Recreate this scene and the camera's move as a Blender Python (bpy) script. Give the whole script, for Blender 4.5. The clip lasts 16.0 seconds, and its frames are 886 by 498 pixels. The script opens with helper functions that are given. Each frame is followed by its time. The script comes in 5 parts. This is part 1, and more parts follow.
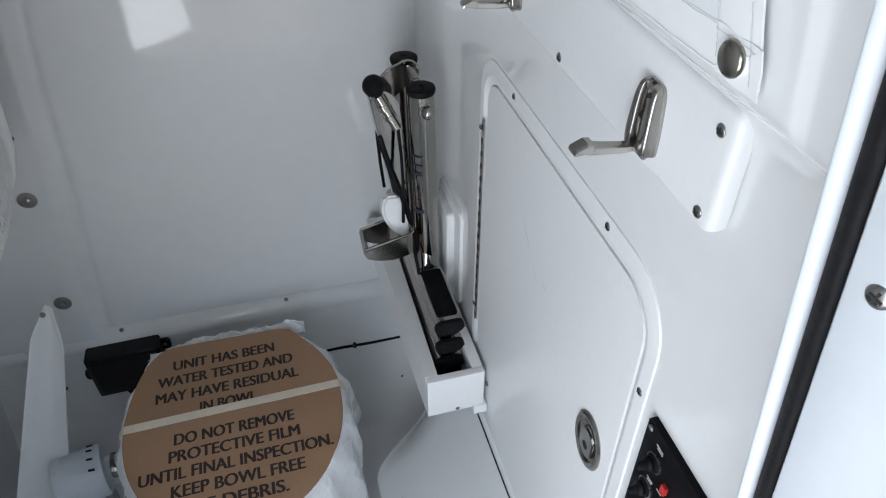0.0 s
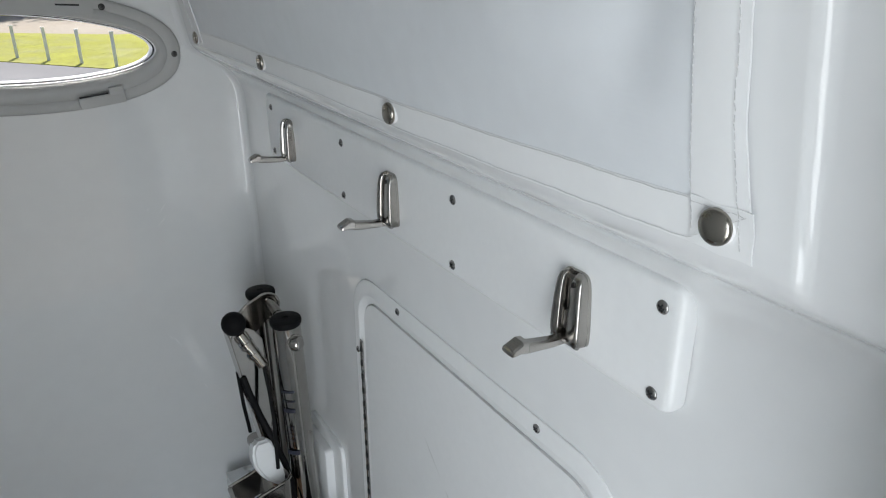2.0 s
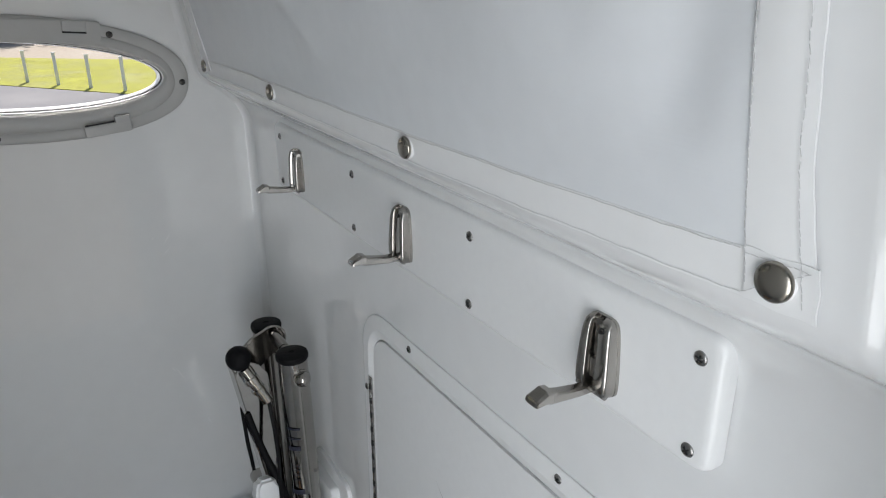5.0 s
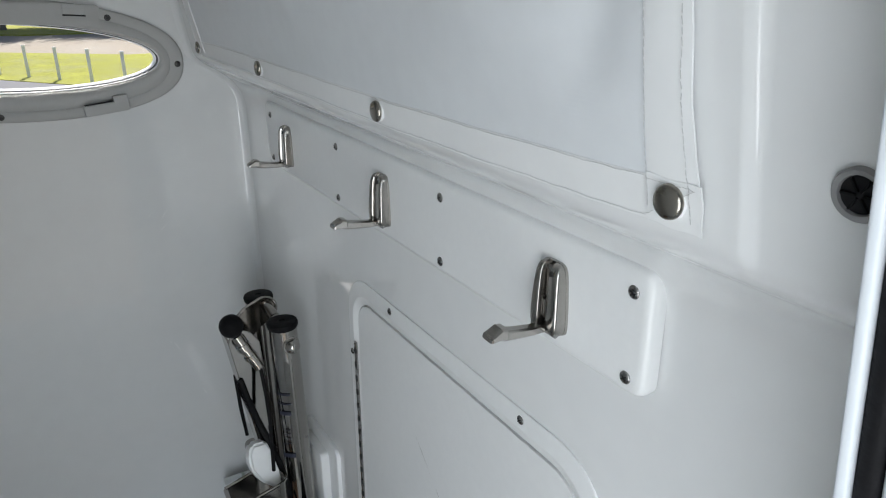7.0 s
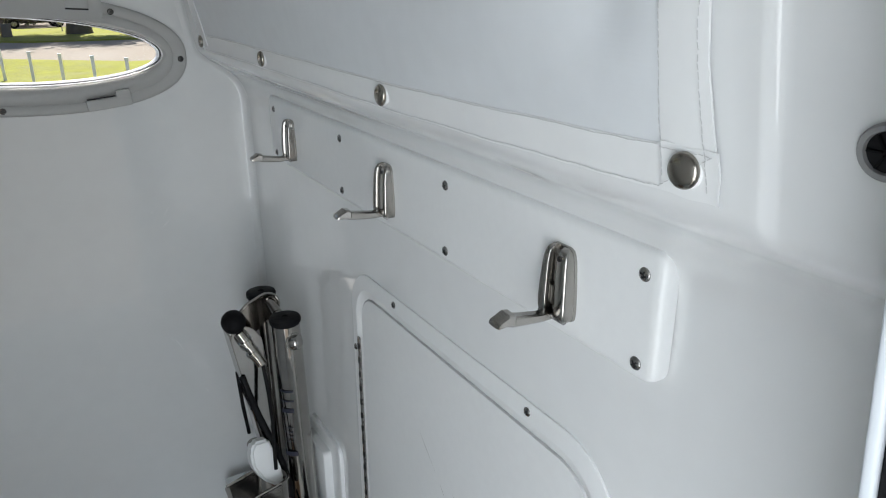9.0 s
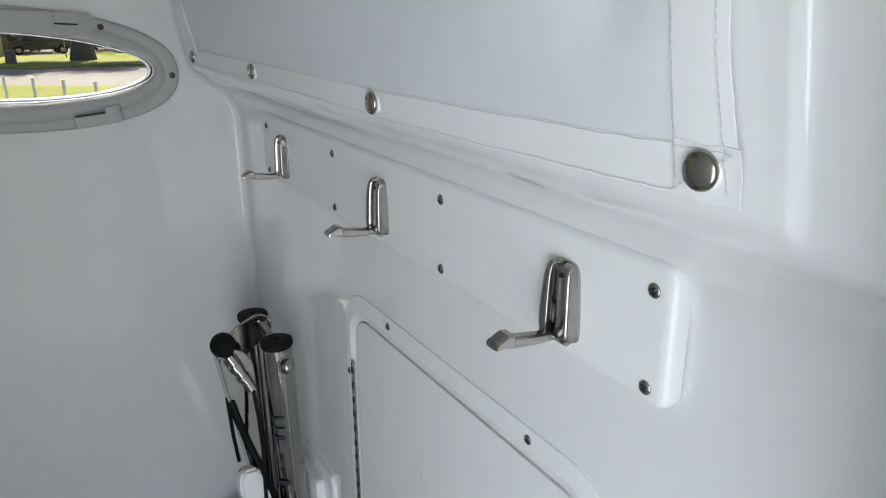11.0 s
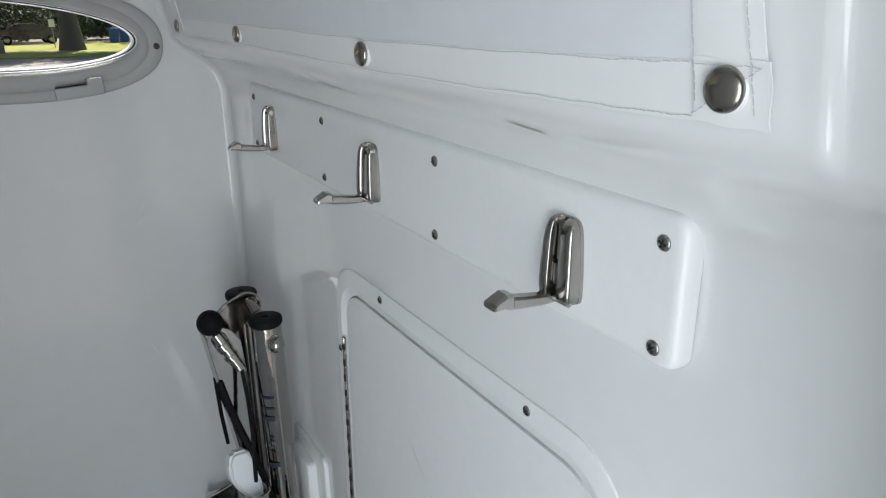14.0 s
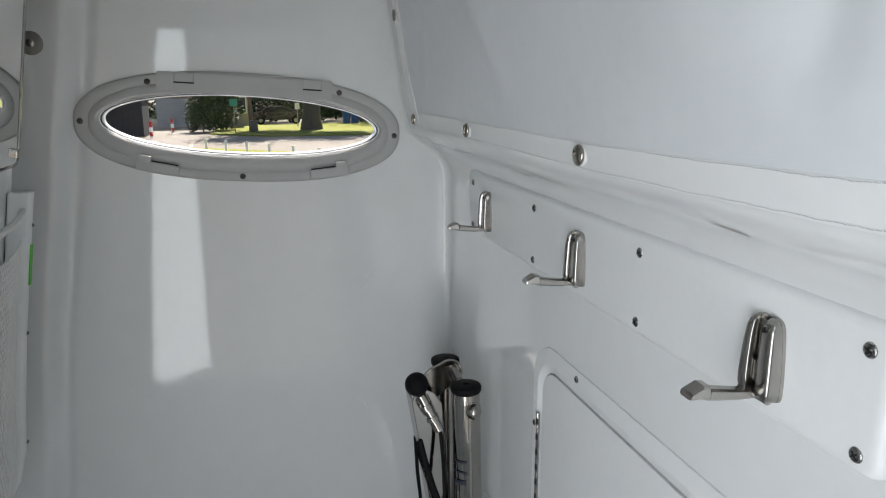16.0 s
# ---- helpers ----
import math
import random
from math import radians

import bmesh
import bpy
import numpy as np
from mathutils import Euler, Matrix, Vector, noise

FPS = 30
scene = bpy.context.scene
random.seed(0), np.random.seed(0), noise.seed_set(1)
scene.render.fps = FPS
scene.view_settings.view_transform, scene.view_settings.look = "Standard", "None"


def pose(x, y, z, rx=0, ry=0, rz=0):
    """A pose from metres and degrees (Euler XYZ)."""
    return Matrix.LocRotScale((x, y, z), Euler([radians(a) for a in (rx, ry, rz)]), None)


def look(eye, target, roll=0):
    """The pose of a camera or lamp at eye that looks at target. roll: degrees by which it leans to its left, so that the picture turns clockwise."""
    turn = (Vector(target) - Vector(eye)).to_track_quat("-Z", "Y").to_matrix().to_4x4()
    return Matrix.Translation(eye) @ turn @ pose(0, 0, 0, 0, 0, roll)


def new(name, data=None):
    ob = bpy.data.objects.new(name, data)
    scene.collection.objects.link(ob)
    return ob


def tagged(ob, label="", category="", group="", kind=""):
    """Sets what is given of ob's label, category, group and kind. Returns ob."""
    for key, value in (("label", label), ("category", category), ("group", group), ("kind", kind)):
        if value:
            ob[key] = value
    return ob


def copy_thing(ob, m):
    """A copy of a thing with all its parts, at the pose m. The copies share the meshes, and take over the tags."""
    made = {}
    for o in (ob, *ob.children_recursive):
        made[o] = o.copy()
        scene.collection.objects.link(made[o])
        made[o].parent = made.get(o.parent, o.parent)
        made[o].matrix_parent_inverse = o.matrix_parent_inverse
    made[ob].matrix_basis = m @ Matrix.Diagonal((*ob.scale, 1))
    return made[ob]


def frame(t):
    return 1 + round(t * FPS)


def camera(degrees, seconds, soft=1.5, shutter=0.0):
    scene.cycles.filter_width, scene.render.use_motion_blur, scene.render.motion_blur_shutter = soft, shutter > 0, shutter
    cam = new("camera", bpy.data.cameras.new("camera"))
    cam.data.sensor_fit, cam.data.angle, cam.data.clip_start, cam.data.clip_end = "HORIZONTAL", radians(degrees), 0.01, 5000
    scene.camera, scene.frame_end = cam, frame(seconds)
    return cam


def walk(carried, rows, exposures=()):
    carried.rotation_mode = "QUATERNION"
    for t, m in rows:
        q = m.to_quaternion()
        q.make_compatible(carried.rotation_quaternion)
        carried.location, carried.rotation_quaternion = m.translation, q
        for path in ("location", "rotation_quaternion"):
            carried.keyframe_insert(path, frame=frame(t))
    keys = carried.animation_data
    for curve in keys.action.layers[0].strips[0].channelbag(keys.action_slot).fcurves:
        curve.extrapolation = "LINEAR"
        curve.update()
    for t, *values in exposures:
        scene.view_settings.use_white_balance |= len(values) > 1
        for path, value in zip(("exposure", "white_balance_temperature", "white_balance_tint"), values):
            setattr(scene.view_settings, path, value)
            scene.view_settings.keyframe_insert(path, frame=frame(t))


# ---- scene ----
cam = camera(64.08, 16.0, soft=1.1)
# seconds, eye, then yaw, pitch and roll in degrees
ROWS = [
    (0, -0.0006, -0.0016, 1.4362, -15.36, -40.68, -0.03),
    (0.5, -0.0131, 0.0185, 1.4118, -21.18, -34.94, -0.07),
    (1, -0.0283, 0.0402, 1.4040, -25.82, -31.91, 0.05),
    (1.5, -0.0371, 0.0603, 1.4036, -29.56, -26.23, -0.04),
    (2, -0.0501, 0.0525, 1.4121, -31.67, -22.76, -0.10),
    (2.5, -0.0647, 0.0578, 1.4086, -31.78, -22.75, -0.11),
    (3, -0.0697, 0.0730, 1.4187, -31.62, -22.61, -0.11),
    (3.5, -0.0780, 0.0782, 1.4138, -31.51, -22.30, -0.00),
    (4, -0.0655, 0.0896, 1.4194, -31.38, -21.40, -0.09),
    (4.2, -0.0603, 0.0928, 1.4190, -31.32, -21.00, -0.09),
    (6.3, -0.0307, 0.0397, 1.4037, -31.27, -20.77, 0.04),
    (6.5, -0.0347, 0.0344, 1.4096, -31.19, -21.01, -0.09),
    (7, -0.0489, 0.0249, 1.4008, -31.15, -21.20, -0.06),
    (7.5, -0.0526, 0.0294, 1.3995, -31.06, -21.19, -0.08),
    (8, -0.0524, 0.0311, 1.4016, -31.02, -21.18, -0.06),
    (8.5, -0.0515, 0.0291, 1.4006, -30.94, -21.00, -0.09),
    (9, -0.0483, 0.0290, 1.3837, -30.87, -20.67, -0.09),
    (9.5, -0.0399, 0.0370, 1.3754, -30.79, -19.94, -0.11),
    (9.7, -0.0351, 0.0404, 1.3755, -30.84, -19.56, 0.07),
    (11.8, -0.0308, 0.0502, 1.3645, -30.89, -18.67, -0.21),
    (12, -0.0334, 0.0498, 1.3647, -30.95, -18.74, -0.19),
    (12.5, -0.0337, 0.0539, 1.3491, -31.03, -18.78, -0.08),
    (13, -0.0248, 0.0597, 1.3427, -31.03, -18.88, -0.09),
    (13.5, -0.0157, 0.0675, 1.3410, -31.17, -19.15, -0.14),
    (14, -0.0230, 0.0651, 1.3407, -31.41, -19.42, -0.11),
    (14.5, -0.0316, 0.0524, 1.3507, -29.78, -17.65, -0.10),
    (15, -0.0452, 0.0476, 1.3461, -27.14, -14.89, -0.13),
    (15.5, -0.0551, 0.0336, 1.3471, -21.86, -13.70, -0.20),
    (16, -0.0505, 0.0237, 1.3569, -15.04, -12.98, -0.24),
]
# seconds, stops, kelvin, tint
EXPOSURES = [(0.0, 1.06, 6260, 13), (0.5, 1.03, 6260, 13), (1.0, 0.96, 6270, 11), (1.6, 0.80, 6380, 10), (2.2, 0.74, 6430, 11), (3.5, 0.74, 6620, 14), (7.0, 0.70, 6400, 10), (9.5, 0.76, 6390, 10), (13.5, 0.81, 6350, 10), (14.6, 0.80, 6400, 11), (16.0, 0.84, 6490, 11)]
walk(cam, [(t, pose(x, y, z, 90 + pitch, 0, yaw) @ pose(0, 0, 0, 0, 0, roll)) for t, x, y, z, yaw, pitch, roll in ROWS], EXPOSURES)

# ---- light ----
world = bpy.data.worlds.new("sky")
scene.world = world
world.use_nodes = True
wn = world.node_tree
sky = wn.nodes.new("ShaderNodeTexSky")
sky.sky_type, sky.sun_disc = "NISHITA", False
sky.sun_elevation, sky.sun_rotation = radians(50), radians(18)
wn.nodes["Background"].inputs["Strength"].default_value = 0.06
wn.links.new(sky.outputs[0], wn.nodes["Background"].inputs["Color"])

sun = new("sun", bpy.data.lights.new("sun", "SUN"))
sun.data.energy, sun.data.angle, sun.data.color = 5.0, radians(0.5), (1.0, 0.96, 0.9)
sun.matrix_world = look((3.5, 11.0, 13.8), (0, 0, 0))

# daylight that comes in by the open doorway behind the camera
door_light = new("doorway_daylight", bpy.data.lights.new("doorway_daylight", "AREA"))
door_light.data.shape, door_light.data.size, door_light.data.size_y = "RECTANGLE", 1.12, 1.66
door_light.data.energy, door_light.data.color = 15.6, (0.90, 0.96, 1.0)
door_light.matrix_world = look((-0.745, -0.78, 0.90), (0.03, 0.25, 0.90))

# ---- materials ----


def material(name, colour, rough=0.5, metal=0.0, coat=0.0, vary=0.06, scale=8.0, fine=80.0, bump=0.05, bump_scale=None, alpha=1.0, trans=0.0, sheen=0.0, per_object=0.0, rough_vary=0.08):
    """A surface with broad stains, fine grain and a little relief."""
    m = bpy.data.materials.new(name)
    m.use_nodes = True
    t = m.node_tree
    b = t.nodes["Principled BSDF"]
    tc = t.nodes.new("ShaderNodeTexCoord")
    broad, grain = t.nodes.new("ShaderNodeTexNoise"), t.nodes.new("ShaderNodeTexNoise")
    broad.inputs["Scale"].default_value, grain.inputs["Scale"].default_value = scale, fine
    broad.inputs["Detail"].default_value, grain.inputs["Detail"].default_value = 4, 3
    for n in (broad, grain):
        t.links.new(tc.outputs["Object"], n.inputs["Vector"])
    mix = t.nodes.new("ShaderNodeMath")
    mix.operation = "ADD"
    t.links.new(broad.outputs["Fac"], mix.inputs[0])
    t.links.new(grain.outputs["Fac"], mix.inputs[1])
    ramp = t.nodes.new("ShaderNodeMapRange")
    ramp.inputs["From Min"].default_value, ramp.inputs["From Max"].default_value = 0.6, 1.4
    ramp.inputs["To Min"].default_value, ramp.inputs["To Max"].default_value = 1 - vary, 1 + vary
    t.links.new(mix.outputs[0], ramp.inputs["Value"])
    tint = t.nodes.new("ShaderNodeVectorMath")
    tint.operation = "SCALE"
    tint.inputs[0].default_value = colour
    if per_object:
        info, add = t.nodes.new("ShaderNodeObjectInfo"), t.nodes.new("ShaderNodeMath")
        add.operation, add.inputs[1].default_value = "MULTIPLY_ADD", per_object
        t.links.new(info.outputs["Random"], add.inputs[0])
        t.links.new(ramp.outputs[0], add.inputs[2])
        t.links.new(add.outputs[0], tint.inputs["Scale"])
    else:
        t.links.new(ramp.outputs[0], tint.inputs["Scale"])
    t.links.new(tint.outputs[0], b.inputs["Base Color"])
    rr = t.nodes.new("ShaderNodeMapRange")
    rr.inputs["From Min"].default_value, rr.inputs["From Max"].default_value = 0.3, 0.7
    rr.inputs["To Min"].default_value, rr.inputs["To Max"].default_value = max(rough - rough_vary * rough * 2, 0.01), rough + rough_vary * rough * 2
    t.links.new(broad.outputs["Fac"], rr.inputs["Value"])
    t.links.new(rr.outputs[0], b.inputs["Roughness"])
    b.inputs["Metallic"].default_value = metal
    b.inputs["Coat Weight"].default_value, b.inputs["Coat Roughness"].default_value = coat, 0.06
    b.inputs["Transmission Weight"].default_value, b.inputs["Alpha"].default_value = trans, alpha
    b.inputs["Sheen Weight"].default_value = sheen
    if bump:
        rel, bm_ = t.nodes.new("ShaderNodeTexNoise"), t.nodes.new("ShaderNodeBump")
        rel.inputs["Scale"].default_value, rel.inputs["Detail"].default_value = bump_scale or fine, 3
        t.links.new(tc.outputs["Object"], rel.inputs["Vector"])
        bm_.inputs["Strength"].default_value, bm_.inputs["Distance"].default_value = bump, 0.01
        t.links.new(rel.outputs["Fac"], bm_.inputs["Height"])
        t.links.new(bm_.outputs[0], b.inputs["Normal"])
    return m


GEL = material("white_gelcoat", (0.78, 0.79, 0.79), 0.045, coat=0.15, vary=0.02, scale=3, fine=40, bump=0.02, bump_scale=9)
STARBOARD = material("white_polymer_board", (0.82, 0.83, 0.83), 0.32, vary=0.02, scale=6, fine=120, bump=0.015, bump_scale=300, rough_vary=0.0)
PAINT = material("white_frame_paint", (0.62, 0.66, 0.70), 0.3, vary=0.03, bump=0.02)
GREY_PLASTIC = material("pale_grey_window_plastic", (0.46, 0.46, 0.45), 0.4, vary=0.03, bump=0.03, bump_scale=200)
CHROME = material("polished_stainless", (0.38, 0.365, 0.345), 0.08, metal=1.0, vary=0.06, scale=20, bump=0.015, bump_scale=60)
HOOK_STEEL = material("warm_polished_hook_steel", (0.35, 0.335, 0.315), 0.19, metal=1.0, vary=0.06, scale=20, bump=0.015, bump_scale=60)
NICKEL = material("nickel_snap", (0.32, 0.30, 0.265), 0.2, metal=1.0, vary=0.08, scale=60, bump=0.03)
# darker copy of the steel: shade and dark reflections put into its colour
SHADED_STEEL = material("shade_toned_steel", (0.26, 0.24, 0.22), 0.12, metal=1.0, vary=0.1, scale=25, bump=0.02, bump_scale=40)
SATIN = material("satin_steel", (0.28, 0.265, 0.25), 0.32, metal=1.0, vary=0.1, scale=60, bump=0.02)
STEEL = material("brushed_screw_steel", (0.29, 0.285, 0.28), 0.28, metal=1.0, vary=0.1, scale=200)
WASHER = material("dull_grey_washer", (0.3, 0.29, 0.27), 0.5, metal=0.8, vary=0.15, scale=90)
# near-black for slots, gaps and holes: their shade put in as colour
DARK = material("recess_shade_black", (0.012, 0.012, 0.013), 0.6, vary=0.1)
RUBBER = material("black_rubber", (0.006, 0.006, 0.007), 0.6, vary=0.2, scale=30, fine=200, bump=0.1)
RUBBER.node_tree.nodes["Principled BSDF"].inputs["Specular IOR Level"].default_value = 0.14
GRIP = material("black_tread_pad", (0.006, 0.006, 0.007), 0.85, vary=0.2, scale=60, fine=400, bump=0.4, bump_scale=700)
BLACK_PLASTIC = material("black_plastic", (0.005, 0.005, 0.006), 0.4, vary=0.2, scale=30, bump=0.06)
GRIP.node_tree.nodes["Principled BSDF"].inputs["Specular IOR Level"].default_value = 0.1
BLACK_PLASTIC.node_tree.nodes["Principled BSDF"].inputs["Specular IOR Level"].default_value = 0.3
MATT_BLACK = material("matt_black_plate", (0.004, 0.004, 0.005), 0.45, vary=0.2, scale=30, bump=0.03)
MATT_BLACK.node_tree.nodes["Principled BSDF"].inputs["Specular IOR Level"].default_value = 0.08
CARD = material("brown_cardboard", (0.36, 0.215, 0.125), 0.8, vary=0.07, scale=14, fine=260, bump=0.12, bump_scale=220)
INK = material("dark_brown_ink", (0.03, 0.018, 0.014), 0.75, vary=0.15, scale=60)
TAPE = material("cream_strap", (0.7, 0.63, 0.5), 0.55, vary=0.06, scale=30)
FILM = material("white_plastic_film", (0.82, 0.83, 0.84), 0.28, vary=0.05, scale=10, bump=0.5, bump_scale=45)
VINYL = material("white_vinyl", (0.8, 0.81, 0.81), 0.4, vary=0.02, scale=12, bump=0.12, bump_scale=25)
THREAD = material("grey_thread", (0.55, 0.55, 0.55), 0.8, vary=0.15, scale=100)
SCUFF = material("grey_scuff", (0.42, 0.40, 0.38), 0.9, vary=0.3, scale=200)
SCUFF.node_tree.nodes["Principled BSDF"].inputs["Specular IOR Level"].default_value = 0.1
NETTING = material("white_netting", (0.72, 0.72, 0.7), 0.7, vary=0.06, scale=40)
GREEN = material("green_sticker", (0.08, 0.5, 0.04), 0.5, vary=0.06)
RED = material("red_plastic", (0.5, 0.03, 0.02), 0.4, vary=0.1)
LEGEND = material("white_legend", (0.6, 0.6, 0.6), 0.6, vary=0.1)
BLUE_MARK = material("dark_ink_mark", (0.02, 0.022, 0.04), 0.5, vary=0.1)
TUBE_CLEAR = material("cloudy_clear_hose", (0.6, 0.62, 0.64), 0.25, vary=0.08, scale=30)
GROUND = material("tan_sandy_ground", (0.3, 0.26, 0.21), 0.9, vary=0.2, scale=0.4, fine=6, bump=0.3)
ASPHALT = material("pale_worn_asphalt", (0.17, 0.17, 0.18), 0.9, vary=0.15, scale=0.5, fine=20, bump=0.3)
GRASS = material("sunlit_lawn", (0.275, 0.28, 0.04), 0.95, vary=0.3, scale=0.7, fine=9, bump=0.2)
POST = material("white_post_paint", (0.86, 0.86, 0.85), 0.6, vary=0.05)
BARK = material("grey_bark", (0.085, 0.075, 0.065), 0.95, vary=0.3, scale=3, fine=14, bump=0.8)
LEAF = material("leaf_green", (0.05, 0.085, 0.02), 0.7, vary=0.35, scale=2, fine=12)
WOOD_DARK = material("dark_stained_boards", (0.03, 0.03, 0.035), 0.8, vary=0.3, scale=2)
STUCCO = material("tan_stucco", (0.42, 0.37, 0.3), 0.9, vary=0.12, scale=1)
ROOF = material("grey_roof", (0.14, 0.13, 0.12), 0.9, vary=0.2, scale=2)
CARPAINT = material("dark_maroon_car_paint", (0.012, 0.006, 0.009), 0.25, coat=0.3, vary=0.1)
CARGLASS = material("dark_car_glass", (0.02, 0.025, 0.03), 0.08, vary=0.1)
GARAGE = material("blue_grey_door_paint", (0.24, 0.27, 0.32), 0.6, vary=0.08, scale=2)
BEAM = material("brown_weathered_wood", (0.16, 0.11, 0.07), 0.85, vary=0.2, scale=4)
GREEN_SIGN = material("green_sign_paint", (0.05, 0.33, 0.2), 0.5, vary=0.08)
BLUE_BIN = material("blue_bin_plastic", (0.03, 0.1, 0.32), 0.5, vary=0.1)

WHITE_TRIM = material("bright_white_trim", (0.85, 0.86, 0.87), 0.25, vary=0.02)
MIRROR = material("mirror_silver", (0.85, 0.86, 0.86), 0.02, metal=1.0, vary=0.01, bump=0)
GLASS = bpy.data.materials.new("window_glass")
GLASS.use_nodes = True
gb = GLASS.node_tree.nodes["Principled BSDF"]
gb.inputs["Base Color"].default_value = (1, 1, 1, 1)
# IOR set below real glass to weaken the doorway lamp's reflection in the pane
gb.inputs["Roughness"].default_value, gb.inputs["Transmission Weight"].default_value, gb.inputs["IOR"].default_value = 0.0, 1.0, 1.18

# woven inner panel of the curtain, with a fine rib
FABRIC = material("pale_blue_white_fabric", (0.70, 0.725, 0.745), 0.5, vary=0.03, scale=9, fine=60, bump=0.0)
ft = FABRIC.node_tree
wave, wbump, wtc = ft.nodes.new("ShaderNodeTexWave"), ft.nodes.new("ShaderNodeBump"), ft.nodes.new("ShaderNodeTexCoord")
wave.bands_direction = "Z"
wave.inputs["Scale"].default_value, wave.inputs["Distortion"].default_value = 130.0, 0.6
wbump.inputs["Strength"].default_value, wbump.inputs["Distance"].default_value = 0.03, 0.001
ft.links.new(wtc.outputs["Object"], wave.inputs["Vector"])
ft.links.new(wave.outputs["Fac"], wbump.inputs["Height"])
ft.links.new(wbump.outputs[0], ft.nodes["Principled BSDF"].inputs["Normal"])

# ---- mesh helpers ----


def finish(name, bm, mat, smooth=True, angle=35):
    bmesh.ops.recalc_face_normals(bm, faces=bm.faces)
    me = bpy.data.meshes.new(name)
    bm.to_mesh(me)
    bm.free()
    me.materials.append(mat)
    if smooth:
        me.shade_smooth()
        me.set_sharp_from_angle(angle=radians(angle))
    return me


def thing(name, bm, mat, label="", category="", group="", kind="", smooth=True, angle=35):
    return tagged(new(name, finish(name, bm, mat, smooth, angle)), label, category, group, kind)


def empty(name, at, label="", category="", group="", kind=""):
    ob = new(name)
    ob.matrix_world = at if isinstance(at, Matrix) else Matrix.Translation(at)
    ob.empty_display_size = 0.02
    return tagged(ob, label, category, group, kind)


def part(name, bm, mat, parent, label="", smooth=True, angle=35):
    ob = new(name, finish(name, bm, mat, smooth, angle))
    ob.parent = parent
    if label:
        ob["label"] = label
    return ob


def world_part(name, bm, mat, parent, label="", smooth=True, angle=35):
    """A part whose mesh is given in world places."""
    bm.transform(world_of(parent).inverted())
    return part(name, bm, mat, parent, label, smooth, angle)


def world_of(ob):
    m = ob.matrix_basis.copy()
    while ob.parent:
        ob = ob.parent
        m = ob.matrix_basis @ m
    return m


def add_box(bm, centre, size, bevel=0.0, seg=2, turn=None):
    r = bmesh.ops.create_cube(bm, size=1.0)
    m = Matrix.Translation(centre) @ (turn or Matrix()) @ Matrix.Diagonal((*size, 1))
    bmesh.ops.transform(bm, matrix=m, verts=r["verts"])
    if bevel:
        edges = list({e for v in r["verts"] for e in v.link_edges})
        bmesh.ops.bevel(bm, geom=edges, offset=bevel, segments=seg, profile=0.6, affect="EDGES")
    return bm


def box(centre, size, bevel=0.0, seg=2, turn=None):
    return add_box(bmesh.new(), centre, size, bevel, seg, turn)


def add_rod(bm, a, b, r0, r1=None, seg=16, caps=True):
    a, b = Vector(a), Vector(b)
    turn = (b - a).to_track_quat("Z", "Y").to_matrix().to_4x4()
    r = bmesh.ops.create_cone(bm, cap_ends=caps, segments=seg, radius1=r0, radius2=r0 if r1 is None else r1, depth=(b - a).length)
    bmesh.ops.transform(bm, matrix=Matrix.Translation((a + b) / 2) @ turn, verts=r["verts"])
    return bm


def rod(a, b, r0, r1=None, seg=16):
    return add_rod(bmesh.new(), a, b, r0, r1, seg)


def lathe(bm, profile, seg=24, m=None):
    """Turns (radius, height) points round z; radius 0 closes the end."""
    rings = []
    for r, h in profile:
        if r < 1e-6:
            rings.append([bm.verts.new((0, 0, h))])
        else:
            rings.append([bm.verts.new((r * math.cos(2 * math.pi * k / seg), r * math.sin(2 * math.pi * k / seg), h)) for k in range(seg)])
    for p, q in zip(rings, rings[1:]):
        for k in range(seg):
            l = (k + 1) % seg
            quad = [p[k % len(p)], p[l % len(p)], q[l % len(q)], q[k % len(q)]]
            quad = list(dict.fromkeys(quad))
            if len(quad) > 2:
                bm.faces.new(quad)
    if m:
        bmesh.ops.transform(bm, matrix=m, verts=[v for ring in rings for v in ring])
    return bm


def sweep(bm, path, radius, seg=8, closed=False):
    """A round tube along points."""
    pts = [Vector(p) for p in path]
    rings, up = [], Vector((0.13, 0.27, 0.95)).normalized()
    for n, p in enumerate(pts):
        d = (pts[(n + 1) % len(pts)] if closed or n + 1 < len(pts) else p) - (pts[n - 1] if closed or n else p)
        d.normalize()
        u = d.cross(up).normalized()
        w = d.cross(u)
        r = radius(n / (len(pts) - 1)) if callable(radius) else radius
        rings.append([bm.verts.new(p + r * (math.cos(2 * math.pi * k / seg) * u + math.sin(2 * math.pi * k / seg) * w)) for k in range(seg)])
    for a, b in zip(rings, rings[1:] + ([rings[0]] if closed else [])):
        for k in range(seg):
            bm.faces.new((a[k], a[(k + 1) % seg], b[(k + 1) % seg], b[k]))
    if not closed:
        bm.faces.new(rings[0][::-1])
        bm.faces.new(rings[-1])
    return bm


def prism(bm, outline, axis, lo, hi):
    """A flat outline (two coordinates a point) pushed from lo to hi along an axis 0, 1 or 2."""
    def put(p, h):
        c = list(p)
        c.insert(axis, h)
        return bm.verts.new(c)
    a, b = [put(p, lo) for p in outline], [put(p, hi) for p in outline]
    bm.faces.new(a[::-1])
    bm.faces.new(b)
    for k in range(len(a)):
        l = (k + 1) % len(a)
        bm.faces.new((a[k], a[l], b[l], b[k]))
    return bm


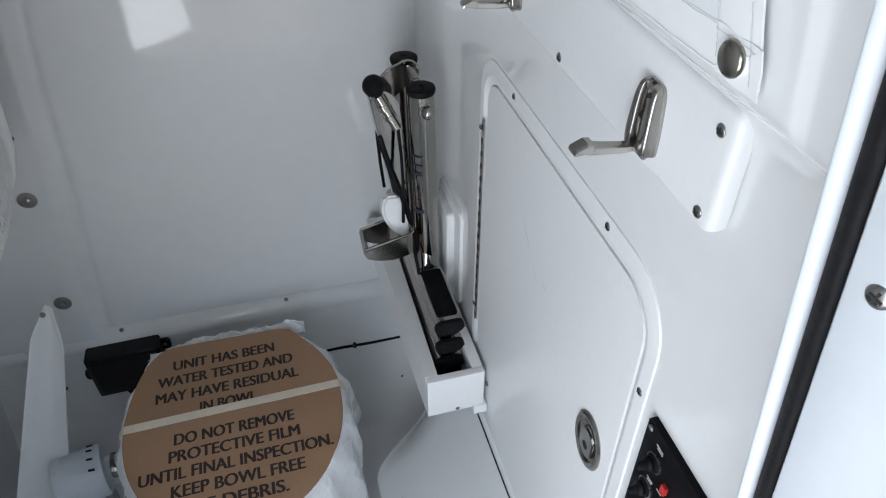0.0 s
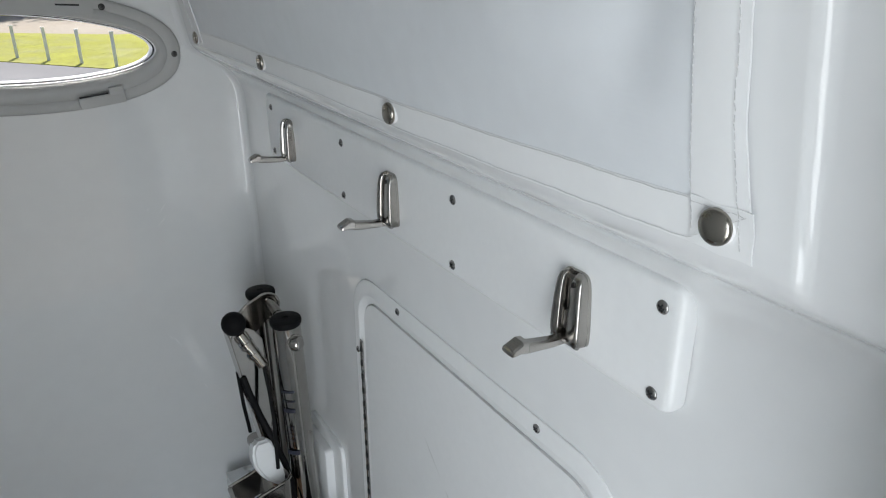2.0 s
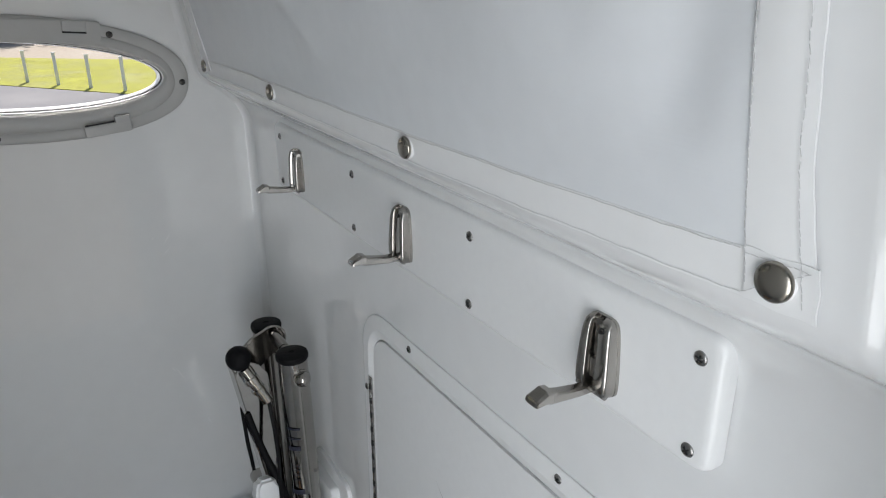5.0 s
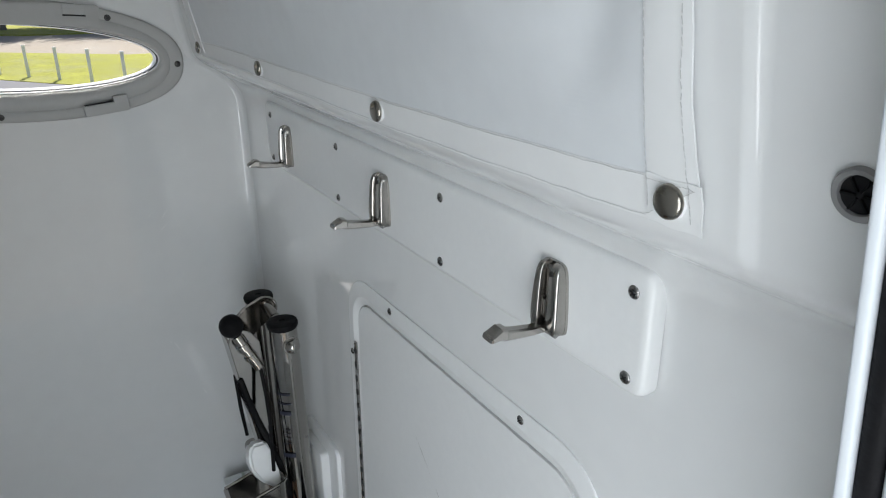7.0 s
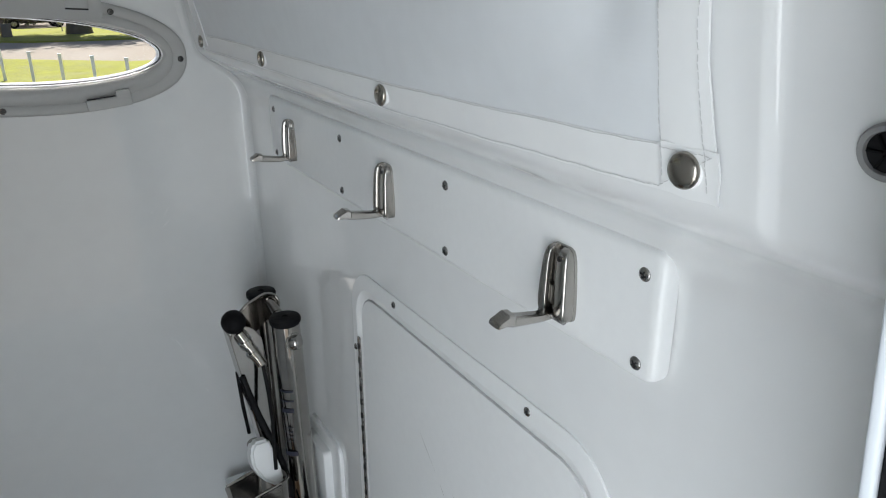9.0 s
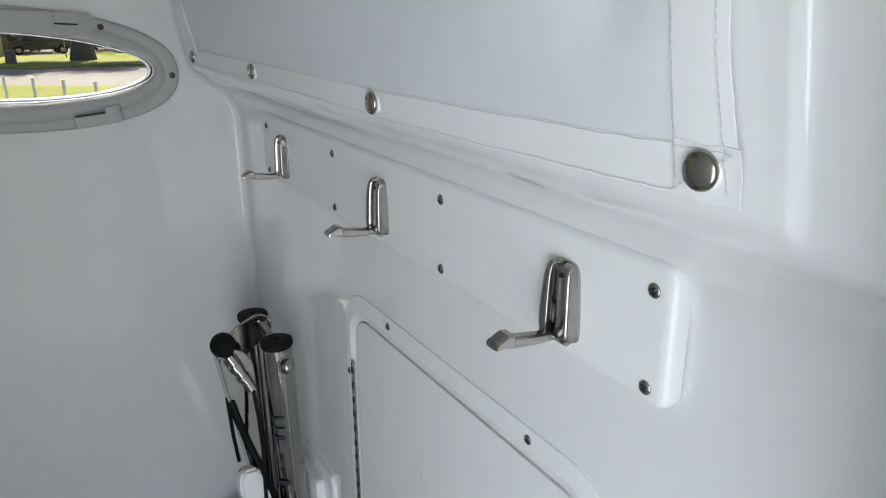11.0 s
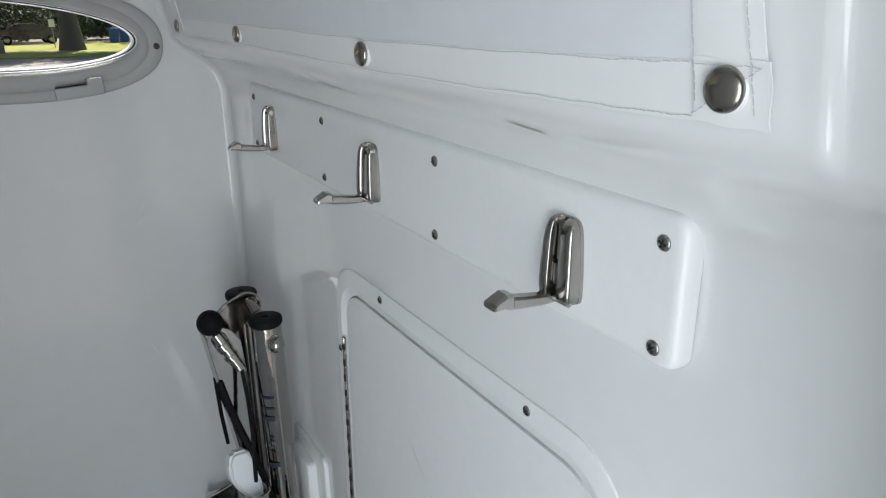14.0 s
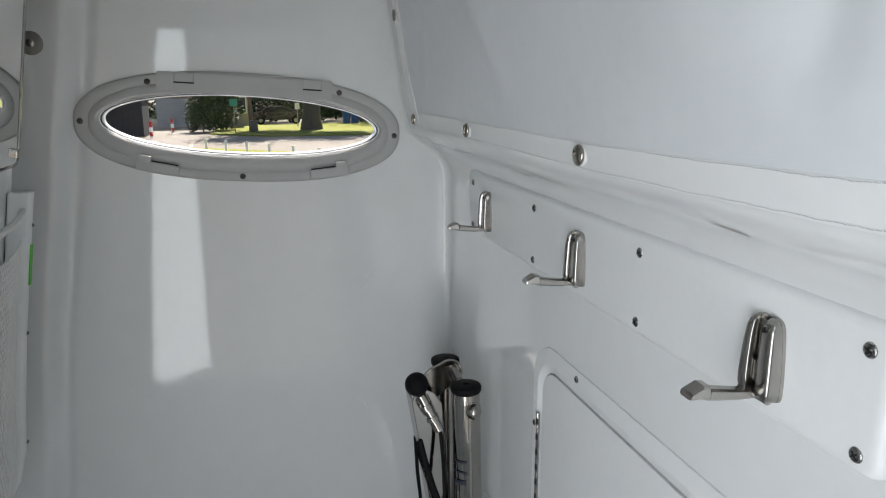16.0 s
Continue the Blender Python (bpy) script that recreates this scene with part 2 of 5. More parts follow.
def soft_rect(u0, u1, v0, v1, r, seg=8):
    """A rectangle with rounded corners; r is one radius, or four from the corner (u0, v0) on."""
    rs = r if isinstance(r, (tuple, list)) else (r,) * 4
    out = []
    for (cu, cv), rr, a0 in zip(((u0 + rs[0], v0 + rs[0]), (u1 - rs[1], v0 + rs[1]), (u1 - rs[2], v1 - rs[2]), (u0 + rs[3], v1 - rs[3])), rs, (180, 270, 0, 90)):
        for k in range(seg + 1):
            a = radians(a0 + 90 * k / seg)
            out.append((cu + rr * math.cos(a), cv + rr * math.sin(a)))
    return out


def grid(bm, f, us, vs):
    """A sheet of f(u, v) over two lists."""
    rows_ = [[bm.verts.new(f(u, v)) for v in vs] for u in us]
    for a, b in zip(rows_, rows_[1:]):
        for k in range(len(vs) - 1):
            bm.faces.new((a[k], a[k + 1], b[k + 1], b[k]))
    return rows_


def slab(f, us, vs, back):
    """A closed sheet: f in front and the same moved by back behind it."""
    bm = bmesh.new()
    off = Vector(back)
    front = grid(bm, f, us, vs)
    rear = grid(bm, lambda u, v: Vector(f(u, v)) + off, us, vs)
    nu, nv = len(us), len(vs)
    rim = [(i, 0) for i in range(nu)] + [(nu - 1, j) for j in range(1, nv)] + [(i, nv - 1) for i in range(nu - 2, -1, -1)] + [(0, j) for j in range(nv - 2, 0, -1)]
    for (a, b), (c, d) in zip(rim, rim[1:] + rim[:1]):
        bm.faces.new((front[a][b], front[c][d], rear[c][d], rear[a][b]))
    return bm


def steps(a, b, n):
    return [a + (b - a) * k / n for k in range(n + 1)]


def smooth(t):
    t = min(max(t, 0.0), 1.0)
    return t * t * (3 - 2 * t)


def face_x(at):
    """Local z points to -x: for heads on the hook wall."""
    return Matrix.Translation(at) @ pose(0, 0, 0, 0, -90, 0)


def face_y(at, rz=0):
    """Local z points to -y: for heads on the window wall."""
    return Matrix.Translation(at) @ pose(0, 0, 0, 90, 0, 0) @ pose(0, 0, 0, 0, 0, rz)


SCREW = None


def screw(at, radius=0.0042, label="small stainless cross-head screw in a white panel", mat=None):
    """A domed cross-head screw; at is its pose with local z out of the panel."""
    global SCREW
    if SCREW is None or mat:
        r = 0.0042
        e = empty("screw", at, label, "screw", "panel screws")
        bm = lathe(bmesh.new(), [(r, -0.0012), (r, 0.0002), (r * 0.93, 0.0007), (r * 0.7, 0.0012), (r * 0.35, 0.0015), (0, 0.0016)], 20)
        part("head", bm, mat or STEEL, e)
        # two black bars paint the slot's shade; nothing is cut
        bm = box((0, 0, 0.0014), (r * 1.1, r * 0.22, 0.0008))
        add_box(bm, (0, 0, 0.0015), (r * 0.22, r * 1.1, 0.0008))
        part("cross_slot_shade", bm, DARK, e, "black bars painting the shade in the cross slot", smooth=False)
        if mat is None:
            SCREW = e
        made = e
    else:
        made = copy_thing(SCREW, at)
    made.matrix_basis = at @ pose(0, 0, 0, 0, 0, random.uniform(0, 90)) @ Matrix.Diagonal((radius / 0.0042,) * 3 + (1,))
    tagged(made, label)
    return made


# ---- the shell of the compartment ----
WALL_X, BACK_Y = 0.2545, 1.115


def jamb(z):
    return 0.1402 - 0.1277 * (z - 1.25), 0.1108 + 0.0225 * (z - 1.25)


def upper_x(z):
    return 0.184 - 0.165 * (z - 1.31)


def fold_x(z):
    return -0.278 - 0.165 * (1.40 - z) if z > 1.0 else -0.344 - 0.1 * (1.0 - z)


def left_x(z):
    return fold_x(z) - 0.034


def locker_depth(y, z):
    """How far a point lies inside the locker's rounded opening."""
    cy, cz, hy, hz, r = 0.52325, 0.75325, 0.22475, 0.32325, 0.05
    qy, qz = abs(y - cy) - hy + r, abs(z - cz) - hz + r
    return r - math.hypot(max(qy, 0), max(qz, 0)) - min(max(qy, qz), 0)


def overhang(z):
    """Share of the upper band's depth: a soft cove that rises to a tight rounded edge."""
    q = max((z - 1.203) / 0.083, 0.0)
    if q < 0.87:
        return q ** 2.6
    slope, e = 2.6 * 0.87 ** 1.6, 0.87 ** 2.6
    run = 2 * (1 - e) / slope
    k = min((q - 0.87) / run, 1.0)
    return e + (1 - e) * (2 * k - k * k)


def right_surface(s, z):
    """The hook wall: s 0 at the doorway's edge, 1 past the far corner."""
    jx, jy = jamb(max(z, 0.95))
    y = jy + (BACK_Y + 0.0 - jy) * s
    over = overhang(z)
    x = WALL_X + (upper_x(z) - WALL_X) * over
    end = 0.152 - 0.010 * over
    near = min(max((y - jy) / (end - jy), 0.0), 1.0)
    x = jx + (x - jx) * (1 - (1 - near) ** 2.8)
    # the raised land under the curtain ends in a soft ridge
    if z > 1.27:
        x += 0.004 * smooth((0.187 - y) / 0.0045) * smooth((z - 1.284) / 0.016) * smooth((y - jy) / 0.05)
    x += 0.008 * smooth((locker_depth(y, z) - 0.008) / 0.006)
    r = 0.010
    if y > BACK_Y - r:
        x -= r - math.sqrt(max(r * r - (y - (BACK_Y - r)) ** 2, 0.0))
    return Vector((x, y, z))


ss = steps(0, 0.17, 60)[:-1] + steps(0.17, 0.65, 130)[:-1] + steps(0.65, 0.95, 14)[:-1] + steps(0.95, 0.975, 3)[:-1] + steps(0.975, 1.0, 14)
zs = steps(0.0, 0.42, 8)[:-1] + steps(0.42, 0.47, 14)[:-1] + steps(0.47, 0.98, 20)[:-1] + steps(0.98, 1.10, 34)[:-1] + steps(1.10, 1.2, 4)[:-1] + steps(1.2, 1.225, 12)[:-1] + steps(1.225, 1.30, 60)[:-1] + steps(1.30, 1.34, 14)[:-1] + steps(1.34, 1.74, 12)
wall_right = thing("wall_right", slab(right_surface, ss, zs, (0.03, 0, 0)), GEL, "glossy white moulded fibreglass wall with an overhanging upper band", "wall", kind="structure", angle=60)


def back_surface(x, z):
    d = x - fold_x(z)
    y = BACK_Y - 0.016 * smooth((-d + 0.012) / 0.024)
    y += 0.004 * math.exp(-((d - 0.016) / 0.007) ** 2)
    return Vector((x, y, z))


xs = steps(-0.62, -0.46, 8)[:-1] + steps(-0.46, -0.22, 90)[:-1] + steps(-0.22, 0.29, 24)
bz = steps(0.375, 1.74, 40)
WIN = (-0.056, 1.298, -3.6)  # centre x and z of the window, and its tilt in degrees


def window_matrix(y):
    return Matrix.Translation((WIN[0], y, WIN[1])) @ pose(0, 0, 0, 0, -WIN[2], 0)


def oval(rx, rz, n=64, p=2.0):
    out = []
    for k in range(n):
        c, s_ = math.cos(2 * math.pi * k / n), math.sin(2 * math.pi * k / n)
        out.append((rx * abs(c) ** (2 / p) * (1 if c >= 0 else -1), rz * abs(s_) ** (2 / p) * (1 if s_ >= 0 else -1)))
    return out


wall_back = thing("wall_back", slab(back_surface, xs, bz, (0, 0.025, 0)), GEL, "glossy white moulded fibreglass wall with an oval port", "wall", kind="structure", angle=60)
cutter_bm = prism(bmesh.new(), oval(0.208, 0.052), 1, -0.1, 0.1)
cutter = new("cutter", finish("cutter", cutter_bm, GEL))
cutter.matrix_world = window_matrix(BACK_Y)
bool_ = wall_back.modifiers.new("port", "BOOLEAN")
bool_.object, bool_.operation = cutter, "DIFFERENCE"
bpy.context.view_layer.update()
cut_mesh = bpy.data.meshes.new_from_object(wall_back.evaluated_get(bpy.context.evaluated_depsgraph_get()))
wall_back.modifiers.clear()
wall_back.data = cut_mesh
bpy.data.objects.remove(cutter)

# lip and lower bulkhead behind the toilet
lip = [(1.118, 0.402), (1.112, 0.401), (1.104, 0.397), (1.097, 0.391), (1.092, 0.383), (1.090, 0.374), (1.092, 0.366), (1.094, 0.352), (1.088, 0.262), (1.084, 0.252), (1.052, 0.16), (1.03, 0.08), (1.01, 0.03), (0.985, 0.008), (0.95, 0.003), (0.80, 0.002)]
bm = bmesh.new()
grid(bm, lambda x, k: Vector((x, lip[k][0], lip[k][1] - 0.010 * smooth((lip[k][1] - 0.2) / 0.1))), steps(-0.64, 0.262, 20), range(len(lip)))
bm.normal_update()
bmesh.ops.solidify(bm, geom=bm.faces[:], thickness=0.02)
thing("wall_bulkhead", bm, GEL, "white moulded lower bulkhead with a rounded lip", "wall", kind="structure", angle=50)

wall_left = thing("wall_left", slab(lambda y, z: Vector((left_x(z), y, z)), steps(-0.10, 1.0, 4), steps(0.80, 1.74, 20), (-0.03, 0, 0)), GEL, "white moulded fibreglass side wall", "wall", kind="structure", angle=60)
thing("wall_left_recess", box((-0.645, 0.52, 0.87), (0.03, 1.26, 1.74)), GEL, "white fibreglass behind the side wall", "wall", kind="structure")
thing("floor", box((-0.12, 0.5, -0.015), (1.2, 1.5, 0.03)), GEL, "white fibreglass floor pan", "floor", kind="structure")
# unseen overhead; its run outside the doorway is added to cut sky light on the jamb
thing("ceiling", box((-0.12, 0.0, 1.755), (1.6, 2.5, 0.03)), GEL, "unseen white overhead, carried out past the doorway to block sky light", "ceiling", kind="structure")

# wall with the doorway, behind and beside the camera
bm = bmesh.new()
prism(bm, [(-0.62, -0.02), (0.40, -0.02), (0.40, 0.42), (-0.62, 0.42)], 1, -0.10, -0.07)
thing("wall_doorway_sill", bm, GEL, "white fibreglass below the doorway", "wall", kind="structure")
bm = bmesh.new()
prism(bm, [(-0.62, 1.52), (0.40, 1.52), (0.40, 1.76), (-0.62, 1.76)], 1, -0.10, -0.07)
thing("wall_doorway_head", bm, GEL, "white fibreglass over the doorway", "wall", kind="structure")
bm = bmesh.new()
prism(bm, [(-0.62, 0.42), (-0.36, 0.42), (-0.387, 0.432), (-0.398, 0.46), (-0.312, 1.52), (-0.62, 1.52)], 1, -0.10, -0.07)
thing("wall_doorway_side", bm, GEL, "white fibreglass beside the doorway", "wall", kind="structure")


# ---- doorway edge: flange, seal and outer jamb ----
def jamb_strip(profile, z0=-0.01, z1=1.72, n=24):
    """Sweeps plan points (along the jamb, out of it) up the leaning doorway edge."""
    along, out = Vector((0.25, -0.968, 0)), Vector((-0.968, -0.25, 0))
    def f(z, k):
        jx, jy = jamb(z)
        a, o = profile[k]
        return Vector((jx, jy, z)) + along * a + out * o
    bm = bmesh.new()
    rows_ = grid(bm, f, steps(z0, z1, n), range(len(profile)))
    return bm


door_frame = empty("door_frame", (0.168, 0.122, 0.5), "white painted doorway edge with a black rubber seal", "door frame", kind="structure")
world_part("flange", jamb_strip([(0.010, -0.012), (0.0002, -0.012), (-0.0002, -0.004), (0.0000, 0.0001), (0.0005, 0.0006), (0.0012, 0.0007), (0.0028, 0.0008), (0.0037, 0.0003), (0.0040, -0.003), (0.0040, -0.008)]), PAINT, door_frame, "white painted edge", angle=80)
world_part("seal", jamb_strip([(0.0036, -0.008), (0.0041, -0.0040), (0.0058, -0.0018), (0.0088, -0.0010), (0.0108, -0.0018), (0.0120, -0.004), (0.0124, -0.009)]), RUBBER, door_frame, "black rubber seal", angle=80)
world_part("outer_jamb", jamb_strip([(0.0120, -0.010), (0.0120, -0.0015), (0.0132, 0.0), (0.030, 0.0), (0.032, 0.0010), (0.056, 0.0014), (0.060, 0.003), (0.11, 0.005), (0.30, 0.03), (0.50, 0.03)]), PAINT, door_frame, "white outer jamb", angle=60)
jz = 1.312
jx, jy = jamb(jz)
screw(Matrix.Translation((jx + 0.25 * 0.0217 - 0.968 * 0.0002, jy - 0.968 * 0.0217 - 0.25 * 0.0002, jz)) @ (Vector((-0.968, -0.25, 0.0)).to_track_quat("Z", "Y").to_matrix().to_4x4()), 0.0036, "stainless screw in the white door jamb")

# ---- coat hooks on their board ----
BOARD_X = 0.2415
bm = bmesh.new()
rings = []
for inset, x in ((0.0, WALL_X - 0.0012), (0.0, BOARD_X + 0.0065), (0.0006, BOARD_X + 0.0040), (0.0020, BOARD_X + 0.0018), (0.0042, BOARD_X + 0.0005), (0.0070, BOARD_X)):
    rings.append([bm.verts.new((x, u, v)) for u, v in soft_rect(0.2745 + inset, 0.970 - inset, 1.1585 + inset, 1.2445 - inset, 0.0105 - inset)])
for a, b in zip(rings, rings[1:]):
    for k in range(len(a)):
        l = (k + 1) % len(a)
        bm.faces.new((a[k], a[l], b[l], b[k]))
bm.faces.new(rings[0])
bm.faces.new(rings[-1])
thing("hook_board", bm, STARBOARD, "white polymer board with rounded edges screwed to the wall", "board", angle=50)
for y in (0.2895, 0.510, 0.729, 0.948):
    for z in (1.2275, 1.170):
        screw(face_x((BOARD_X, y, z)), 0.0042 if y > 0.3 else 0.0044)


def coat_hook(at):
    """A fold-down hook: a hollow body of two cheeks on a plate and a dropped arm. Local x out of the wall, y along it, z up."""
    e = empty("coat_hook", at, "polished stainless fold-down coat hook with its arm lowered", "coat hook", "coat hooks on the board")
    # height, depth and half width of the moulded body
    levels = [(-0.0290, 0.0080, 0.0105), (-0.0282, 0.0110, 0.0124), (-0.0262, 0.0130, 0.0134), (-0.0225, 0.0139, 0.0139), (-0.0160, 0.0140, 0.0140), (-0.0060, 0.0136, 0.0137), (0.0050, 0.0130, 0.0131), (0.0140, 0.0123, 0.0125), (0.0200, 0.0115, 0.0119), (0.0240, 0.0102, 0.0111), (0.0268, 0.0080, 0.0099), (0.0285, 0.0046, 0.0080), (0.0292, 0.0010, 0.0056)]
    levels = [(z * 0.93 + 0.0017, d * 0.76, w * 1.07) for z, d, w in levels]
    plate = prism(bmesh.new(), [(w * 0.99, z) for z, d, w in levels] + [(-w * 0.99, z) for z, d, w in levels[::-1]], 0, -0.001, 0.0022)
    part("back_plate", plate, HOOK_STEEL, e, angle=50)
    for side, inner in ((1, 0.0028), (-1, 0.0052)):
        bm = bmesh.new()
        ring = []
        for z, d, w in levels:
            i_ = min(inner, w - 0.0016)
            r_, f_ = min(0.0024, d * 0.3, (w - i_) * 0.4), w - 0.0016 * min(d / 0.012, 1.0)
            sec = [(0.0, i_), (d - 0.0006, i_), (d, i_ + 0.0006)] + [(d - r_ + r_ * math.cos(a), f_ - r_ + r_ * math.sin(a)) for a in (0.0, 0.4, 0.8, 1.2, 1.5)] + [(0.0, w)]
            ring.append([bm.verts.new((px, side * py, z)) for px, py in sec])
        for a, b in zip(ring, ring[1:]):
            for k in range(len(a)):
                l = (k + 1) % len(a)
                bm.faces.new((a[k], a[l], b[l], b[k]))
        bm.faces.new(ring[0])
        bm.faces.new(ring[-1])
        part("cheek", bm, HOOK_STEEL, e, angle=48)
    # the hollow's shade is painted with the darker steel
    bm = prism(bmesh.new(), soft_rect(-0.0054, 0.0030, -0.0265, 0.0225, 0.001, 3), 0, 0.0022, 0.0030)
    part("slot", bm, SHADED_STEEL, e, "hollow of the hook, its shade put in as darker steel")
    bm = prism(bmesh.new(), [(-0.0054, 0.0225), (0.0030, 0.0225), (0.0030, 0.0268), (-0.0054, 0.0265)], 0, 0.002, 0.0050)
    part("top_bridge", bm, HOOK_STEEL, e)
    bm = lathe(bmesh.new(), [(0.0021, 0), (0.0021, 0.0007), (0.0014, 0.0009), (0.0010, 0.0001), (0, 0.0001)], 14, Matrix.Translation((0.0082, 0.0052, 0.0215)) @ pose(0, 0, 0, 0, 62, 0))
    part("grub_screw", bm, DARK, e, "small dark screw")
    bm = box((0.0044, -0.0012, -0.009), (0.0040, 0.0060, 0.014), 0.0008)
    part("spring", bm, SATIN, e)
    part("pivot_pin", rod((0.0075, -0.0125, -0.0235), (0.0075, 0.0125, -0.0235), 0.0022, seg=12), STEEL, e)
    # arm: a tapering bar that rises a little to an upturned toe
    arm_y = -0.002
    sect = [(0.004, -0.0232, 0.0037, 0.0034), (0.018, -0.0228, 0.0038, 0.0036), (0.033, -0.0208, 0.0042, 0.0040), (0.0395, -0.0196, 0.0050, 0.0042), (0.0405, -0.0182, 0.0058, 0.0053), (0.0450, -0.0170, 0.0059, 0.0048), (0.0525, -0.0190, 0.0060, 0.0024), (0.0535, -0.0198, 0.0056, 0.0014)]
    bm = bmesh.new()
    ring = [[bm.verts.new((x, arm_y + sy * w, z + sz * h)) for sy, sz in ((-1, -0.6), (-0.6, -1), (0.6, -1), (1, -0.6), (1, 0.6), (0.7, 1), (-0.7, 1), (-1, 0.6))] for x, z, w, h in sect]
    for a, b in zip(ring, ring[1:]):
        for k in range(8):
            bm.faces.new((a[k], a[(k + 1) % 8], b[(k + 1) % 8], b[k]))
    bm.faces.new(ring[0])
    bm.faces.new(ring[-1])
    part("arm", bm, HOOK_STEEL, e, "lowered hook arm with an upturned toe", angle=22)
    return e


HOOK_POSE = lambda y: Matrix.Translation((BOARD_X, y, 1.1968)) @ pose(0, 0, 0, 0, 0, 180) @ Matrix.Diagonal((1, 1, 0.94, 1))
first_hook = coat_hook(HOOK_POSE(0.359))
for y in (0.617, 0.884):
    copy_thing(first_hook, HOOK_POSE(y)).matrix_basis = HOOK_POSE(y)

# ---- locker door in its frame on the hook wall ----
FRAME_X, DOOR_X = 0.2528, 0.2558
def frame_ring(x, o):
    w = 1.19 * o
    return [(x, u, v) for u, v in soft_rect(0.2995 + w, 0.745 - 0.93 * o, 0.43 + o, 1.0765 - 1.5 * o, (max(0.05 - w, 0.02), max(0.04 - o, 0.01), 0.052 - 0.8 * o, 0.062 - 0.8 * o), 12)]


bm = bmesh.new()
rings = [[bm.verts.new(p) for p in frame_ring(x, o)] for x, o in ((WALL_X + 0.002, 0.0), (FRAME_X + 0.0007, 0.0001), (FRAME_X + 0.0002, 0.0004), (FRAME_X, 0.0010), (FRAME_X, 0.0122), (FRAME_X + 0.0004, 0.0132), (FRAME_X + 0.0040, 0.0194), (DOOR_X + 0.004, 0.0200))]
for a, b in zip(rings, rings[1:]):
    for k in range(len(a)):
        l = (k + 1) % len(a)
        bm.faces.new((a[k], a[l], b[l], b[k]))
locker = empty("locker_door", (FRAME_X, 0.52, 0.78), "closed white locker door in a rounded white frame", "locker door")
world_part("frame", bm, STARBOARD, locker, angle=14)
o = 0.0218
panel_outline = soft_rect(0.3250, 0.7247, 0.43 + o, 1.0450, (0.030, 0.018, 0.033, 0.043), 12)
bm = prism(bmesh.new(), panel_outline, 0, DOOR_X, DOOR_X + 0.0045)
bmesh.ops.bevel(bm, geom=[e for e in bm.edges if all(abs(v.co.x - DOOR_X) < 1e-5 for v in e.verts)], offset=0.0015, segments=2, affect="EDGES")
door_panel = world_part("door_panel", bm, STARBOARD, locker)
# grey scuffs on the panel
for (ya, za, yb, zb) in ((0.588, 0.940, 0.552, 0.905), (0.545, 0.899, 0.535, 0.888), (0.520, 0.903, 0.503, 0.892), (0.470, 0.846, 0.462, 0.840)):
    bm = bmesh.new()
    n = Vector((0, -(zb - za), yb - ya)).normalized()
    v = [bm.verts.new((DOOR_X - 0.0003, ya, za)), bm.verts.new((DOOR_X - 0.0003, (ya + yb) / 2 + n.y * 0.0006, (za + zb) / 2 + n.z * 0.0006)), bm.verts.new((DOOR_X - 0.0003, yb, zb)), bm.verts.new((DOOR_X - 0.0003, (ya + yb) / 2 - n.y * 0.0006, (za + zb) / 2 - n.z * 0.0006))]
    bm.faces.new(v)
    world_part("scuff", bm, material("pale_scuff", (0.55, 0.55, 0.54), 0.5, vary=0.3, scale=300), door_panel, "faint grey scuff", smooth=False)
# piano hinge
hinge = world_part("hinge", box((FRAME_X - 0.0006, 0.7275, 0.8105), (0.0016, 0.007, 0.353), 0.0003), STEEL, locker, "narrow stainless piano hinge")
world_part("hinge_pin", rod((FRAME_X - 0.0014, 0.7265, 0.634), (FRAME_X - 0.0014, 0.7265, 0.987), 0.0016, seg=8), CHROME, hinge)
# black blocks paint the shade between the knuckles
bm = bmesh.new()
for k in range(18):
    add_box(bm, (FRAME_X - 0.0022, 0.7262, 0.645 + k * 0.0195), (0.0018, 0.0030, 0.0075))
world_part("knuckle_gap_shade", bm, DARK, hinge, smooth=False)
for y, z in ((0.7392, 0.9690), (0.634, 1.0668), (0.404, 1.0668), (0.3085, 0.966), (0.7392, 0.655), (0.665, 0.545), (0.36, 0.455)):
    screw(face_x((FRAME_X if y > 0.7 or z > 0.9 or z < 0.5 else FRAME_X + 0.001, y, z)), 0.0040, "small stainless screw in the locker frame")
# flush oval latch
latch = empty("flush_latch", face_x((DOOR_X, 0.368, 0.812)), "polished oval flush lift latch on the locker door", "latch")
LATCH_SHAPE = Matrix.Diagonal((1.0, 0.72, 1.0, 1.0))
bm = lathe(bmesh.new(), [(0.038, -0.001), (0.0385, 0.001), (0.036, 0.0026), (0.031, 0.003), (0.028, 0.0018), (0.0275, -0.0005)], 40, LATCH_SHAPE)
part("rim", bm, CHROME, latch, angle=50)
# dish coloured darker than the rim to give it shade
bm = lathe(bmesh.new(), [(0.0275, 0.0004), (0.026, 0.0001), (0, -0.0002)], 40, LATCH_SHAPE)
part("dish", bm, SHADED_STEEL, latch, "polished dish, toned darker for its shade")
bm = prism(bmesh.new(), soft_rect(-0.022, 0.016, -0.012, 0.012, 0.009), 2, 0.0004, 0.003)
bmesh.ops.bevel(bm, geom=[e for e in bm.edges if all(v.co.z > 0.002 for v in e.verts)], offset=0.001, segments=2, affect="EDGES")
part("lift_ring", bm, CHROME, latch)
# a black plate paints the shade of the finger hole
bm = prism(bmesh.new(), soft_rect(-0.012, -0.002, -0.005, 0.005, 0.0045), 2, 0.0029, 0.0032)
part("finger_hole_shade", bm, DARK, latch)

